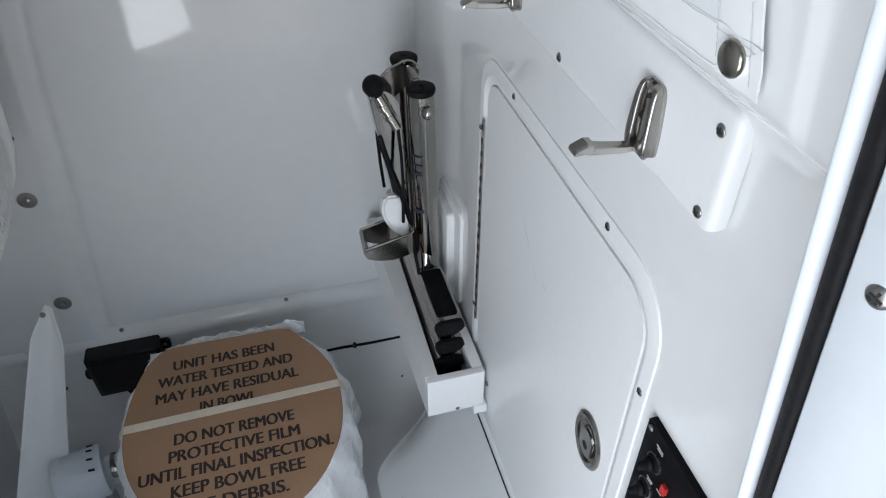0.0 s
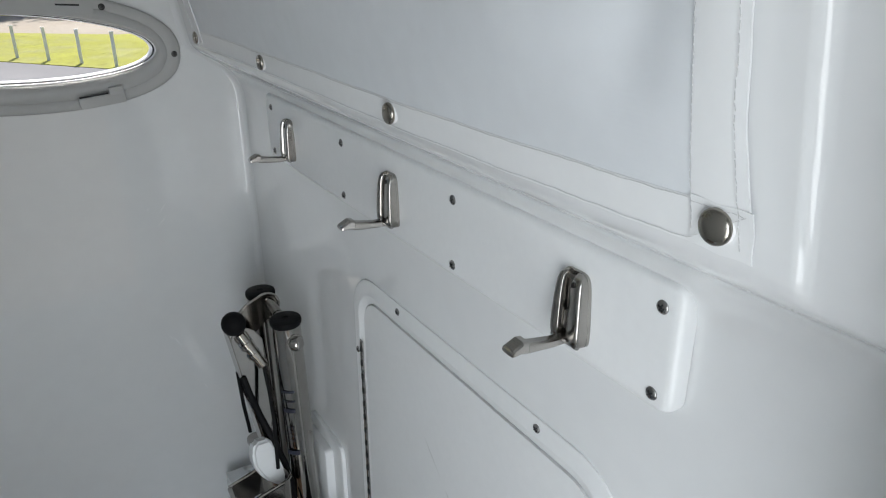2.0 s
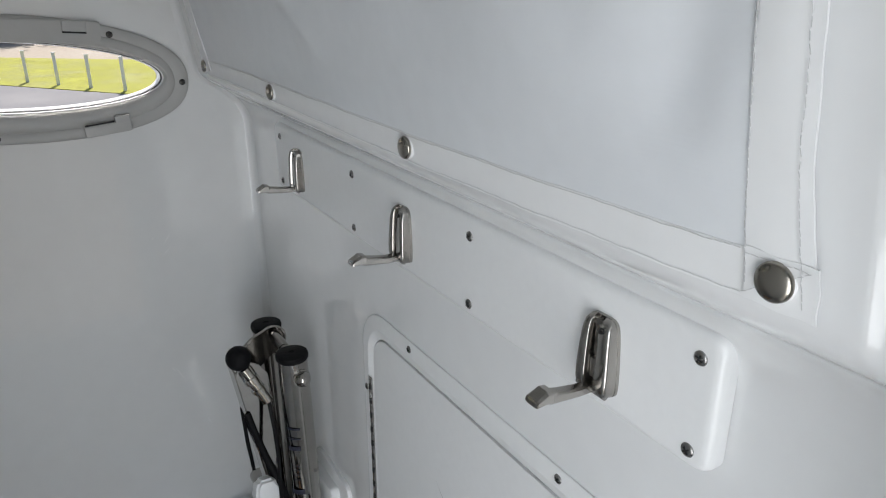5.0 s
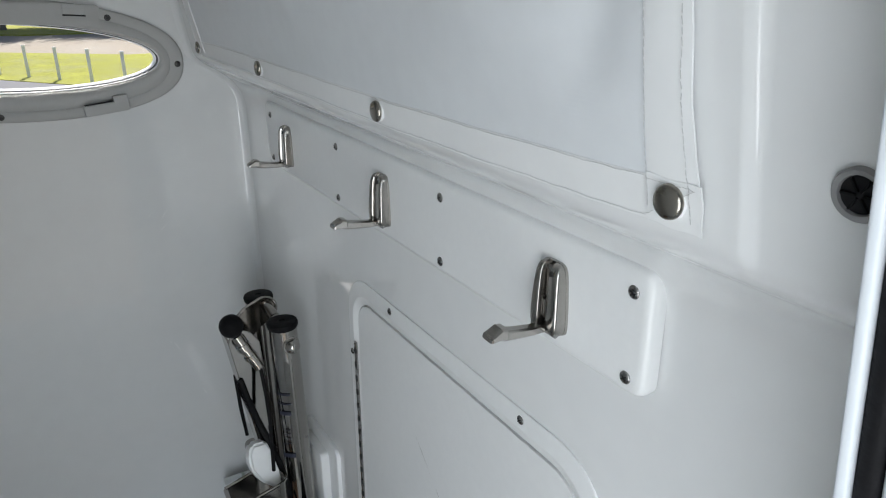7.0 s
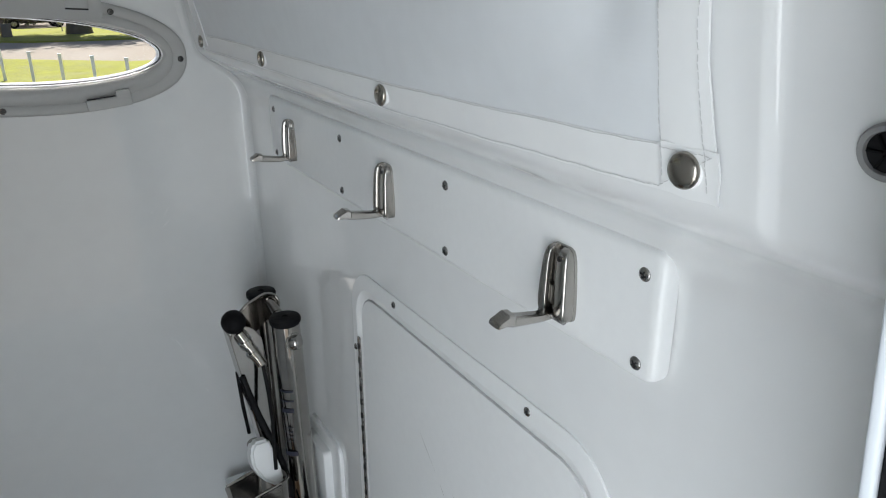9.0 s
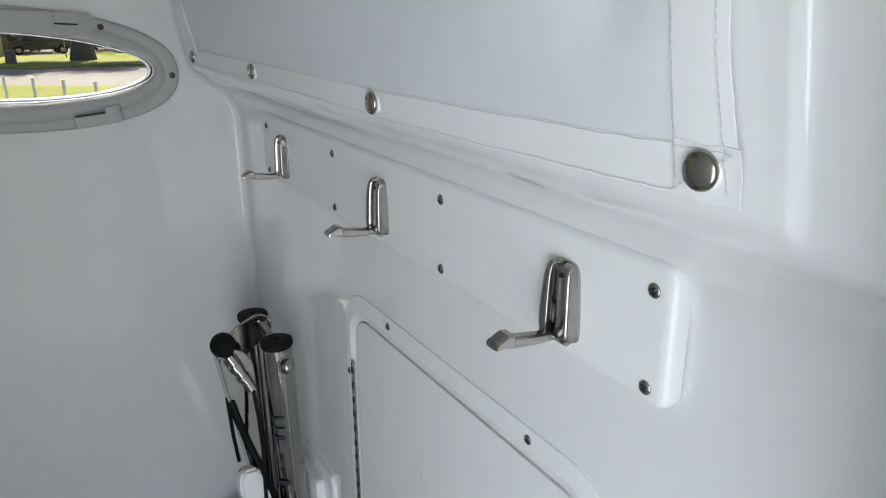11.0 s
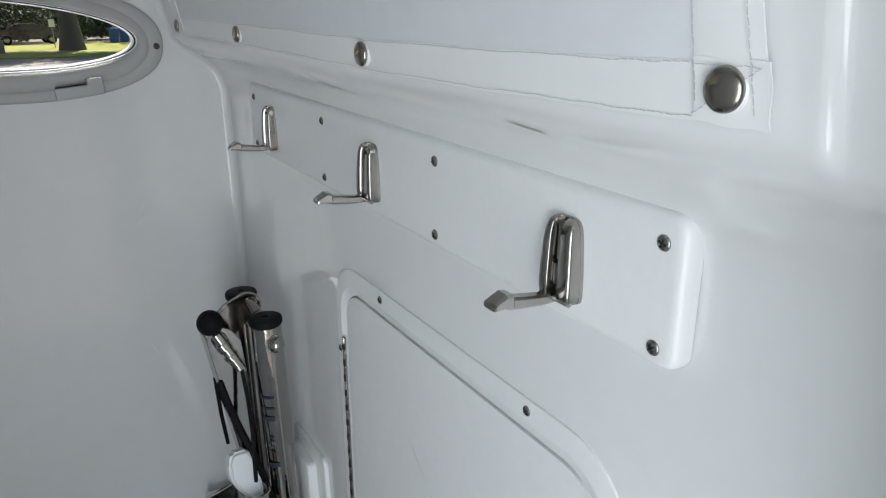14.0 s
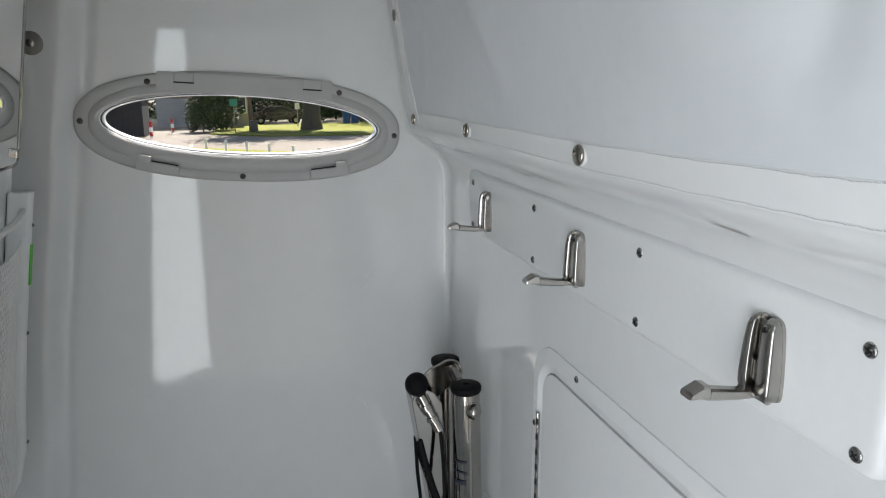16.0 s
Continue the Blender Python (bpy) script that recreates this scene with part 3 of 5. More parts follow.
# ---- switch panel low beside the doorway ----
def wall_at(y, z):
    jx_, jy_ = jamb(max(z, 0.95))
    return right_surface((y - jy_) / (BACK_Y - jy_), z)


pa, pb = wall_at(0.283, 0.90), wall_at(0.205, 0.90)
ydir = (pb - pa).normalized()
zdir = Vector((0, 0, 1))
pn = ydir.cross(zdir).normalized()
pn = pn if pn.x < 0 else -pn
pm = Matrix(((*ydir, 0), (*zdir, 0), (*pn, 0), (0, 0, 0, 1))).transposed()
pm = Matrix.Translation(pa + pn * 0.004 + Vector((0, 0, 0.068))) @ pm
switch_panel = empty("switch_panel", pm, "black switch panel with rubber-booted toggles and a red rocker", "switch panel")
bm = prism(bmesh.new(), soft_rect(0.0, 0.085, -0.20, 0.0, 0.003, 4), 2, -0.012, 0.002)
part("face_plate", bm, MATT_BLACK, switch_panel)
for u, v in ((0.021, -0.034), (0.020, -0.071), (0.062, -0.085)):
    bm = lathe(bmesh.new(), [(0.0085, 0.002), (0.0085, 0.004), (0.0065, 0.005), (0.0068, 0.008), (0.0045, 0.010), (0.0035, 0.016), (0.002, 0.018), (0, 0.018)], 18)
    sw = part("toggle_boot", bm, RUBBER, switch_panel, "black rubber toggle boot")
    sw.location = (u, v, 0)
    bm = lathe(bmesh.new(), [(0.0098, 0.0019), (0.0098, 0.0032), (0.0085, 0.0036), (0.0085, 0.0019)], 18)
    ring_ = part("nut", bm, STEEL, sw)
for u, v, mat in ((0.0415, -0.041, RED), (0.043, -0.104, RED)):
    bm = box((u, v, 0.0035), (0.006, 0.010, 0.004), 0.0008)
    part("indicator", bm, mat, switch_panel, "small red indicator")
for u, v, w in ((0.022, -0.014, 0.010), (0.023, -0.0165, 0.008), (0.022, -0.057, 0.009), (0.022, -0.0595, 0.007), (0.036, -0.054, 0.007)):
    part("legend_bar", box((u, v, 0.0022), (w, 0.0010, 0.0003)), LEGEND, switch_panel, "small white unreadable legend", smooth=False)
bm = lathe(bmesh.new(), [(0.003, 0.002), (0.003, 0.0032), (0.002, 0.004), (0, 0.004)], 12)
part("corner_screw", bm, STEEL, switch_panel).location = (0.006, -0.007, 0)

# ---- snapped-on curtain over the upper band ----
CL_Y0, CL_Y1, CL_Z0, CL_Z1 = 0.2015, 1.037, 1.3035, 1.64


def near_edge(z):
    return CL_Y0 + 0.0052 * smooth((z - 1.304) / 0.06)


def cloth_x(y, z):
    w = 0.0026 * noise.noise(Vector((y * 5, z * 9, 0.3))) * smooth((z - 1.325) / 0.04) + (0.25 + 0.75 * smooth((z - 1.326) / 0.02)) * (0.0009 * noise.noise(Vector((y * 12, z * 15, 2.3))) + 0.0007 * noise.noise(Vector((y * 30, z * 22, 4.1))))
    w += 0.0022 * math.exp(-((y - 0.80) / 0.07) ** 2) * math.sin((z - 1.30) * 38) * smooth((z - 1.31) / 0.05)
    w += 0.0016 * math.exp(-((y - 0.285 + 0.55 * (z - 1.42)) / 0.014) ** 2) * smooth((z - 1.37) / 0.03)
    w += 0.0014 * math.exp(-((y - 0.42 - 0.7 * (z - 1.45)) / 0.022) ** 2) * smooth((z - 1.36) / 0.05)
    up = smooth((z - 1.335) / 0.05)
    w += 1.6 * up * (0.0030 * math.exp(-((y - 0.36 - 0.30 * (z - 1.40)) / 0.050) ** 2) - 0.0022 * math.exp(-((y - 0.255 + 0.35 * (z - 1.40)) / 0.018) ** 2) + 0.0025 * math.exp(-((y - 0.63 - 0.8 * (z - 1.36)) / 0.030) ** 2) - 0.0016 * math.exp(-((y - 0.92 + 0.3 * (z - 1.38)) / 0.016) ** 2))
    return upper_x(z) - 0.0042 - w - 0.002 * smooth((z - 1.30) / 0.06)


curtain = empty("snap_curtain", (0.17, 0.6, CL_Z0), "white vinyl curtain with stitched hems and a pale woven panel", "curtain")
bm = slab(lambda y, z: Vector((cloth_x(y, z), y, z)), steps(CL_Y0 + 0.012, CL_Y1 - 0.003, 110), steps(CL_Z0 + 0.004, CL_Z1, 50), (0.0015, 0, 0))
world_part("woven_panel", bm, FABRIC, curtain, "pale blue-white woven panel", angle=80)


def hem_edge(y):
    return CL_Z0 - 0.0022 - 0.0038 * smooth((y - 0.2) / 0.16) + 0.0022 * smooth((y - 0.58) / 0.2) + 0.0005 * math.sin(y * 23) + 0.0003 * math.sin(y * 61 + 1)


bm = slab(lambda y, k: Vector((cloth_x(y, hem_edge(y) + k * 0.0208) - 0.0003, y, hem_edge(y) + k * 0.0208)), steps(CL_Y0 + 0.0285, CL_Y1, 110), steps(0, 1, 8), (0.0014, 0, 0))
world_part("bottom_hem", bm, VINYL, curtain, "white vinyl hem", angle=80)
def side_hem(k, z):
    y = near_edge(z)
    y += k * (0.2300 + 0.0012 * smooth((z - 1.33) / 0.08) - y) + 0.0005 * noise.noise(Vector((0, z * 60, 7))) * (1 - k)
    return Vector((cloth_x(y, z) - 0.0010 - 0.0003 * noise.noise(Vector((k * 2, z * 45, 2))) - 0.0005 * math.sin(k * math.pi), y, z))


bm = slab(side_hem, steps(0, 1, 12), steps(CL_Z0 + 0.002, CL_Z1, 60), (0.0010, 0, 0))
world_part("side_hem", bm, VINYL, curtain, "white vinyl side hem", angle=80)
bm = slab(lambda k, m_: Vector((cloth_x(CL_Y0, CL_Z0 - 0.0026 + 0.0218 * m_) - 0.0017, CL_Y0 - 0.0008 + k * 0.029 + 0.0004 * math.sin(m_ * 8), CL_Z0 - 0.0026 + 0.0218 * m_ + 0.0004 * math.sin(k * 9))), steps(0, 1, 10), steps(0, 1, 10), (0.0009, 0, 0))
world_part("corner_patch", bm, VINYL, curtain, "folded vinyl corner", angle=80)
bm = slab(lambda k, z: Vector((cloth_x(CL_Y1, z) - 0.0012, CL_Y1 - 0.03 + k * 0.031, z)), steps(0, 1, 8), steps(CL_Z0 + 0.002, CL_Z1, 40), (0.0026, 0, 0))
world_part("far_hem", bm, VINYL, curtain, "white vinyl far hem", angle=80)


def stitches(points, lift):
    bm = bmesh.new()
    for a, b in zip(points, points[1:]):
        a, b = Vector(a), Vector(b)
        d = (b - a)
        a2, b2 = a + d * 0.12, a + d * 0.84
        for p in (a2, b2):
            p.x -= lift
        add_rod(bm, a2, b2 + Vector((0, 0.0002, 0.0002)), 0.00017, seg=5)
    return bm


def stitch_run(a, b, n, lift, jig=0.0004):
    pts = []
    for k in range(n + 1):
        y, z = a[0] + (b[0] - a[0]) * k / n, a[1] + (b[1] - a[1]) * k / n
        if a[1] == b[1]:
            z += hem_edge(y) - CL_Z0
        y += random.uniform(-jig, jig)
        z += random.uniform(-jig, jig)
        pts.append((cloth_x(y, z), y, z))
    return stitches(pts, lift)


for a, b, n, lift in (((CL_Y0 + 0.03, CL_Z0 + 0.0197), (CL_Y1 - 0.01, CL_Z0 + 0.0197), 190, 0.0008), ((CL_Y0 + 0.03, CL_Z0 + 0.0014), (CL_Y1 - 0.01, CL_Z0 + 0.0014), 190, 0.0008), ((CL_Y0 + 0.0275, CL_Z0 + 0.004), (CL_Y0 + 0.0287, CL_Z1), 90, 0.0024), ((CL_Y0 + 0.0040, CL_Z0 + 0.002), (CL_Y0 + 0.0088, CL_Z0 + 0.056), 16, 0.0024), ((CL_Y0 + 0.0088, CL_Z0 + 0.056), (CL_Y0 + 0.0090, CL_Z1), 70, 0.0024), ((CL_Y0 + 0.002, CL_Z0 + 0.0174), (CL_Y0 + 0.028, CL_Z0 + 0.0168), 8, 0.0028), ((CL_Y0 + 0.001, CL_Z0 + 0.0176), (CL_Y0 + 0.029, CL_Z0 + 0.000), 10, 0.0028)):
    tagged(world_part("stitching", stitch_run(a, b, n, lift), THREAD, curtain, "grey sewing thread", smooth=False), kind="stuff")


def snap_button(y, z, r=0.0078, lift=0.0030):
    e = empty("snap_button", face_x((cloth_x(y, z) - lift, y, z)), "domed nickel snap button on the curtain hem", "snap fastener", "curtain snaps")
    bm = lathe(bmesh.new(), [(r * 0.9, -0.0012), (r, 0.0002), (r * 0.98, 0.0012), (r * 0.88, 0.0022), (r * 0.6, 0.0029), (r * 0.3, 0.0032), (0, 0.0033)], 32)
    part("cap", bm, NICKEL, e)
    bm = lathe(bmesh.new(), [(r * 0.99, -0.0030), (r * 0.99, -0.0012), (r * 0.9, -0.0006), (r * 0.9, -0.0030)], 32)
    part("washer_ring", bm, VINYL, e, "pressed ring of vinyl")
    return e


for y, z in ((0.2160, 1.3132), (0.4935, 1.3078), (0.7705, 1.3098), (1.0295, 1.3105), (1.0285, 1.452)):
    snap_button(y, z, lift=0.0034 if y < 0.3 else 0.0026)
# grey rub marks on the curve below the curtain
for y0, y1, z in ((0.845, 0.905, 1.273), (0.60, 0.67, 1.268), (0.335, 0.372, 1.276), (0.70, 0.76, 1.265)):
    bm = bmesh.new()
    def f(y, k):
        h = z + 0.0016 * k * math.sin((y - y0) / (y1 - y0) * math.pi) + 0.004 * (y - y0) / (y1 - y0)
        p = wall_at(y, h)
        n = (wall_at(y + 0.002, h) - p).cross(wall_at(y, h + 0.001) - p).normalized()
        return p + n * (0.0005 if n.x < 0 else -0.0005)
    grid(bm, f, steps(y0, y1, 10), (0.0, 1.0))
    thing("scuff_mark", bm, SCUFF, "thin grey rub mark on the white gelcoat", "scuff", "rub marks under the curtain")

# round black fitting in the upper band beside the doorway
fp = wall_at(0.1437, 1.334)
fn = Vector((-0.98, -0.02, -0.16)).normalized()
fit_m = Matrix.Translation(fp + fn * 0.001) @ fn.to_track_quat("Z", "Y").to_matrix().to_4x4()
fitting = empty("round_fitting", fit_m, "round grey-rimmed black vent fitting in the white wall", "vent")
part("rim", lathe(bmesh.new(), [(0.0096, -0.004), (0.0096, 0.001), (0.0089, 0.002), (0.0072, 0.0016), (0.0067, -0.0005)], 32), material("grey_rim", (0.27, 0.27, 0.27), 0.4, vary=0.1), fitting)
part("core", lathe(bmesh.new(), [(0.0068, 0.0002), (0, 0.0004)], 32), BLACK_PLASTIC, fitting)
for k in range(6):
    bm = box((0.0038, 0, 0.0009), (0.0050, 0.0007, 0.0012))
    part("vane", bm, RUBBER, fitting, smooth=False).rotation_euler = (0, 0, k * math.pi / 3)

# ---- oval port window ----
WM = window_matrix(BACK_Y)
window = empty("window_1", WM, "oval opening port with a pale grey plastic frame and two latches", "window", kind="structure")


def oval_ring(levels, n=96):
    """Rings of (rx, rz, p, y, up): y is depth (minus is into the room), up lifts the ring."""
    bm = bmesh.new()
    rings = [[bm.verts.new((x, y, z + (up[0] if up else 0.0))) for x, z in oval(rx, rz, n, p)] for rx, rz, p, y, *up in levels]
    for a, b in zip(rings, rings[1:]):
        for k in range(n):
            l = (k + 1) % n
            bm.faces.new((a[k], a[l], b[l], b[k]))
    return bm


part("outer_frame", oval_ring([(0.2290, 0.0785, 2.35, 0.002), (0.2290, 0.0785, 2.35, -0.004), (0.2278, 0.0773, 2.35, -0.0058), (0.2255, 0.0752, 2.35, -0.0066), (0.2112, 0.0652, 2.3, -0.0070), (0.2106, 0.0647, 2.3, -0.0066)]), GREY_PLASTIC, window, "pale grey plastic flange", angle=50)
part("sash", oval_ring([(0.2107, 0.0648, 2.3, -0.0050), (0.2104, 0.0645, 2.3, -0.0072), (0.2090, 0.0630, 2.28, -0.0080), (0.2060, 0.0590, 2.2, -0.0096, 0.001), (0.2010, 0.0500, 2.1, -0.0098, 0.003), (0.1980, 0.0455, 2.05, -0.006, 0.004), (0.1972, 0.0447, 2.05, -0.0035, 0.004)]), GREY_PLASTIC, window, "grey plastic sash", angle=50)
part("trim_ring", oval_ring([(0.1974, 0.0448, 2.05, -0.0020, 0.004), (0.1968, 0.0444, 2.05, -0.0050, 0.004), (0.1958, 0.0437, 2.05, -0.0048, 0.004), (0.1952, 0.0433, 2.05, -0.0010, 0.004)]), WHITE_TRIM, window, "bright white trim ring", angle=50)
part("gasket", oval_ring([(0.1953, 0.0434, 2.05, -0.0012, 0.004), (0.1944, 0.0427, 2.05, -0.0010, 0.004), (0.1940, 0.0424, 2.05, 0.005, 0.004)]), RUBBER, window, "dark seal", angle=50)
part("inner_ring", oval_ring([(0.1941, 0.0425, 2.05, 0.004, 0.004), (0.1936, 0.0421, 2.04, 0.0024, 0.004), (0.1924, 0.0412, 2.04, 0.003, 0.004), (0.1916, 0.0406, 2.03, 0.007, 0.004), (0.1914, 0.0405, 2.03, 0.016, 0.004)]), WHITE_TRIM, window, "bright white inner ring", angle=50)
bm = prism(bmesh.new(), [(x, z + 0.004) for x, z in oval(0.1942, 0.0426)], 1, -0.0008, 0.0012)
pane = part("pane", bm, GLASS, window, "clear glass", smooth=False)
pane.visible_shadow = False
DARK_STEEL = material("darkened_screw_steel", (0.09, 0.088, 0.085), 0.35, metal=1.0, vary=0.15, scale=200)
# hinge bar along the top
bm = prism(bmesh.new(), soft_rect(-0.121, 0.124, 0.046, 0.0738, 0.004, 4), 1, -0.0108, 0.0)
bmesh.ops.bevel(bm, geom=[e for e in bm.edges if all(v.co.y < -0.01 for v in e.verts)], offset=0.0015, segments=2, affect="EDGES")
hinge_bar = part("hinge_bar", bm, GREY_PLASTIC, window)
for x in (-0.084, 0.094):
    part("hinge_lug", box((x, -0.0118, 0.0672), (0.027, 0.006, 0.013), 0.0012), GREY_PLASTIC, hinge_bar)
    # black bar in place of the shaded gap under the lug
    part("hinge_gap_shade", box((x, -0.0118, 0.0597), (0.027, 0.0050, 0.0022)), DARK, hinge_bar, "black bar painting the shade in the hinge gap", smooth=False)
for x, s in ((-0.121, 1), (0.122, -1)):
    latch_body = part("latch", box((0, 0, 0), (0.058, 0.012, 0.0150), 0.003), GREY_PLASTIC, window, "grey plastic turn latch")
    latch_body.matrix_basis = Matrix.Translation((x, -0.012, -0.0605)) @ pose(0, 0, 0, 0, s * 9, 0)
    part("latch_tab", box((-s * 0.0195, -0.0005, 0.0085), (0.019, 0.011, 0.0120), 0.0025), GREY_PLASTIC, latch_body)
    # black bar in place of the shaded gap beside the tab
    part("latch_gap_shade", box((s * 0.009, -0.0040, 0.0082), (0.036, 0.004, 0.0016)), DARK, latch_body, "black bar painting the shade in the latch gap", smooth=False)
for x, z in ((-0.2215, 0.000), (0.2215, -0.002), (-0.1335, 0.0582), (0.1350, 0.0578), (-0.0045, -0.0705)):
    screw(WM @ Matrix.Translation((x * 0.994, -0.0066, z)) @ pose(0, 0, 0, 90, 0, 0), 0.0042, "dark stainless screw in the grey window flange", DARK_STEEL)

# fine scratches in the gelcoat; their glints are put in as pale colour
SCRATCH = material("scratch_glint_white", (0.9, 0.9, 0.9), 0.4, vary=0.05)
for x0, z0, x1, z1 in ((0.111, 1.055, 0.122, 1.070), (0.106, 1.036, 0.120, 1.049), (0.094, 1.062, 0.098, 1.066), (0.101, 0.852, 0.112, 0.828), (0.137, 0.750, 0.142, 0.738), (0.096, 0.853, 0.100, 0.846)):
    bm = bmesh.new()
    d = Vector((x1 - x0, z1 - z0)).normalized() * 0.0005
    y = BACK_Y - 0.0004
    bm.faces.new([bm.verts.new(q) for q in ((x0, y, z0), ((x0 + x1) / 2 - d.y, y, (z0 + z1) / 2 + d.x), (x1, y, z1), ((x0 + x1) / 2 + d.y, y, (z0 + z1) / 2 - d.x))])
    thing("scratch", bm, SCRATCH, "fine scratch in the white gelcoat, its glint painted pale", "scratch", "scratches on the window wall", smooth=False)

# ---- bolts with big washers at the far corner ----
for x, z in ((-0.322, 1.414), (-0.419, 0.727), (-0.441, 0.490)):
    at = face_y((x, back_surface(x, z).y, z))
    e = empty("washer_bolt", at, "stainless bolt on a wide dull grey washer", "bolt", "washer bolts")
    part("washer", lathe(bmesh.new(), [(0.0155, -0.0008), (0.0155, 0.0008), (0.0148, 0.0012), (0, 0.0012)], 28), WASHER, e, "dull grey washer")
    part("bolt_head", lathe(bmesh.new(), [(0.0055, 0.001), (0.0055, 0.003), (0.004, 0.0042), (0, 0.0045)], 18), CHROME, e)
for x, y, z in ((-0.038, 1.1055, 0.3885), (-0.365, 1.1055, 0.3885), (-0.505, 1.0885, 0.27), (-0.49, 1.06, 0.17)):
    screw(Matrix.Translation((x, y - 0.0008, z)) @ Vector((0, -0.8, 0.6 if z > 0.3 else 0.05)).to_track_quat("Z", "Y").to_matrix().to_4x4(), 0.0045, "small screw in the white bulkhead")
screw(Matrix.Translation((0.188, 1.0465, 0.135)) @ Vector((0, -0.95, 0.3)).to_track_quat("Z", "Y").to_matrix().to_4x4(), 0.0045, "small screw in the white bulkhead")
# black cable clipped along the bulkhead
bm = sweep(bmesh.new(), [(x, 1.0785 + 0.001 * math.sin(x * 40), 0.234 + 0.0015 * math.sin(x * 25)) for x in steps(-0.10, 0.25, 24)], 0.0032, 8)
cable = thing("black_cable", bm, RUBBER, "thin black cable clipped along the white bulkhead", "cable")
part("clip", box((0.090, 1.075, 0.239), (0.007, 0.008, 0.011), 0.001), BLACK_PLASTIC, cable)
part("clip_screw", lathe(bmesh.new(), [(0.0035, 0), (0.003, 0.002), (0, 0.003)], 12, face_y((0.090, 1.071, 0.247))), BLACK_PLASTIC, cable)

# black junction box on the bulkhead
jb = empty("junction_box", Matrix.Translation((-0.367, 1.070, 0.316)) @ pose(0, 0, 0, 0, -1, 0) @ Matrix.Diagonal((1.14, 1.2, 1.12, 1)), "black plastic junction box with mounting ears", "junction box")
bm = box((0, 0.003, 0), (0.125, 0.034, 0.098), 0.006, 3)
part("body", bm, BLACK_PLASTIC, jb)
part("cover", box((0.0, -0.0155, 0.0), (0.112, 0.006, 0.085), 0.004, 3), BLACK_PLASTIC, jb, "raised black cover")
for s in (-1, 1):
    ear = part("ear", prism(bmesh.new(), soft_rect(-0.010, 0.010, -0.011, 0.011, 0.006), 1, 0.008, 0.014), BLACK_PLASTIC, jb)
    ear.location = (s * 0.068, 0, 0.02 * s + 0.01)
    part("ear_screw", lathe(bmesh.new(), [(0.004, 0), (0.003, 0.002), (0, 0.0025)], 14, pose(0, 0.008, 0, 90, 0, 0)), STEEL, ear)
bm = sweep(bmesh.new(), [(-0.02, 0, -0.045), (-0.012, -0.006, -0.062), (0.01, -0.008, -0.068), (0.05, -0.004, -0.06), (0.1, 0.0, -0.06)], 0.005, 8)
part("lead", bm, RUBBER, jb, "black lead")

# ---- white tray with the folded boarding ladder ----
tray = empty("ladder_tray", (0.205, 0.85, 0.50), "white polymer tray fixed to the wall with a dark inside", "tray")
TX0, TX1, TY0, TY1, TZ0, TZ1 = 0.157, 0.249, 0.662, 1.086, 0.497, 0.580
th = 0.0125
world_part("front", box(((TX0 + TX1) / 2, TY0 + th / 2, (TZ0 + TZ1) / 2), (TX1 - TX0, th, TZ1 - TZ0), 0.0015), STARBOARD, tray)
world_part("side", prism(bmesh.new(), [(TX0, TY0 + th), (TX0 + 0.0195, TY0 + th), (0.1800, TY1), (0.1440, TY1)], 2, TZ0, TZ1), STARBOARD, tray, smooth=False)
world_part("side", box((TX1 - th * 0.7, (TY0 + TY1) / 2 + th / 2, (TZ0 + TZ1) / 2), (th * 1.4, TY1 - TY0 - th, TZ1 - TZ0), 0.0015), STARBOARD, tray)
world_part("back", box(((TX0 + TX1) / 2, TY1 - th / 2, (TZ0 + TZ1) / 2), (TX1 - TX0 - th * 2.5, th, TZ1 - TZ0), 0.001), STARBOARD, tray)
# black sheet over the bottom of the tray
world_part("bottom_sheet", box(((TX0 + TX1) / 2 - 0.002, (TY0 + TY1) / 2, TZ0 + 0.012), (TX1 - TX0 - 0.03, TY1 - TY0 - 0.03, 0.008)), RUBBER, tray, "black sheet on the tray bottom")
world_part("wall_cleat", box((TX1 - 0.006, TY0 + 0.07, TZ0 - 0.004), (0.022, 0.15, 0.02), 0.002), STARBOARD, tray)
screw(Matrix.Translation((0.206, TY0 - 0.0002, 0.503)) @ pose(0, 0, 0, 90, 0, 0), 0.0036, "small screw in the tray front")

# white pad on the wall behind the ladder: a base plate and a block
def rounded_block(y0, y1, z0, z1, x, x_back, r, round_=0.004):
    bm = bmesh.new()
    rings = [[bm.verts.new((xx, u, v)) for u, v in soft_rect(y0 + i, y1 - i, z0 + i, z1 - i, r - i)] for i, xx in ((0, x_back), (0, x + round_), (round_ * 0.3, x + round_ * 0.3), (round_, x))]
    for a, b in zip(rings, rings[1:]):
        for k in range(len(a)):
            l = (k + 1) % len(a)
            bm.faces.new((a[k], a[l], b[l], b[k]))
    bm.faces.new(rings[0])
    bm.faces.new(rings[-1])
    return bm


pad = empty("ladder_pad", (0.25, 0.82, 0.60), "white polymer pad on the wall behind the ladder", "pad")
world_part("base_plate", rounded_block(0.808, 0.925, 0.58, 0.773, 0.2485, WALL_X + 0.002, 0.014), STARBOARD, pad)
world_part("block", rounded_block(0.838, 0.915, 0.575, 0.753, 0.2360, 0.2490, 0.008), STARBOARD, pad)

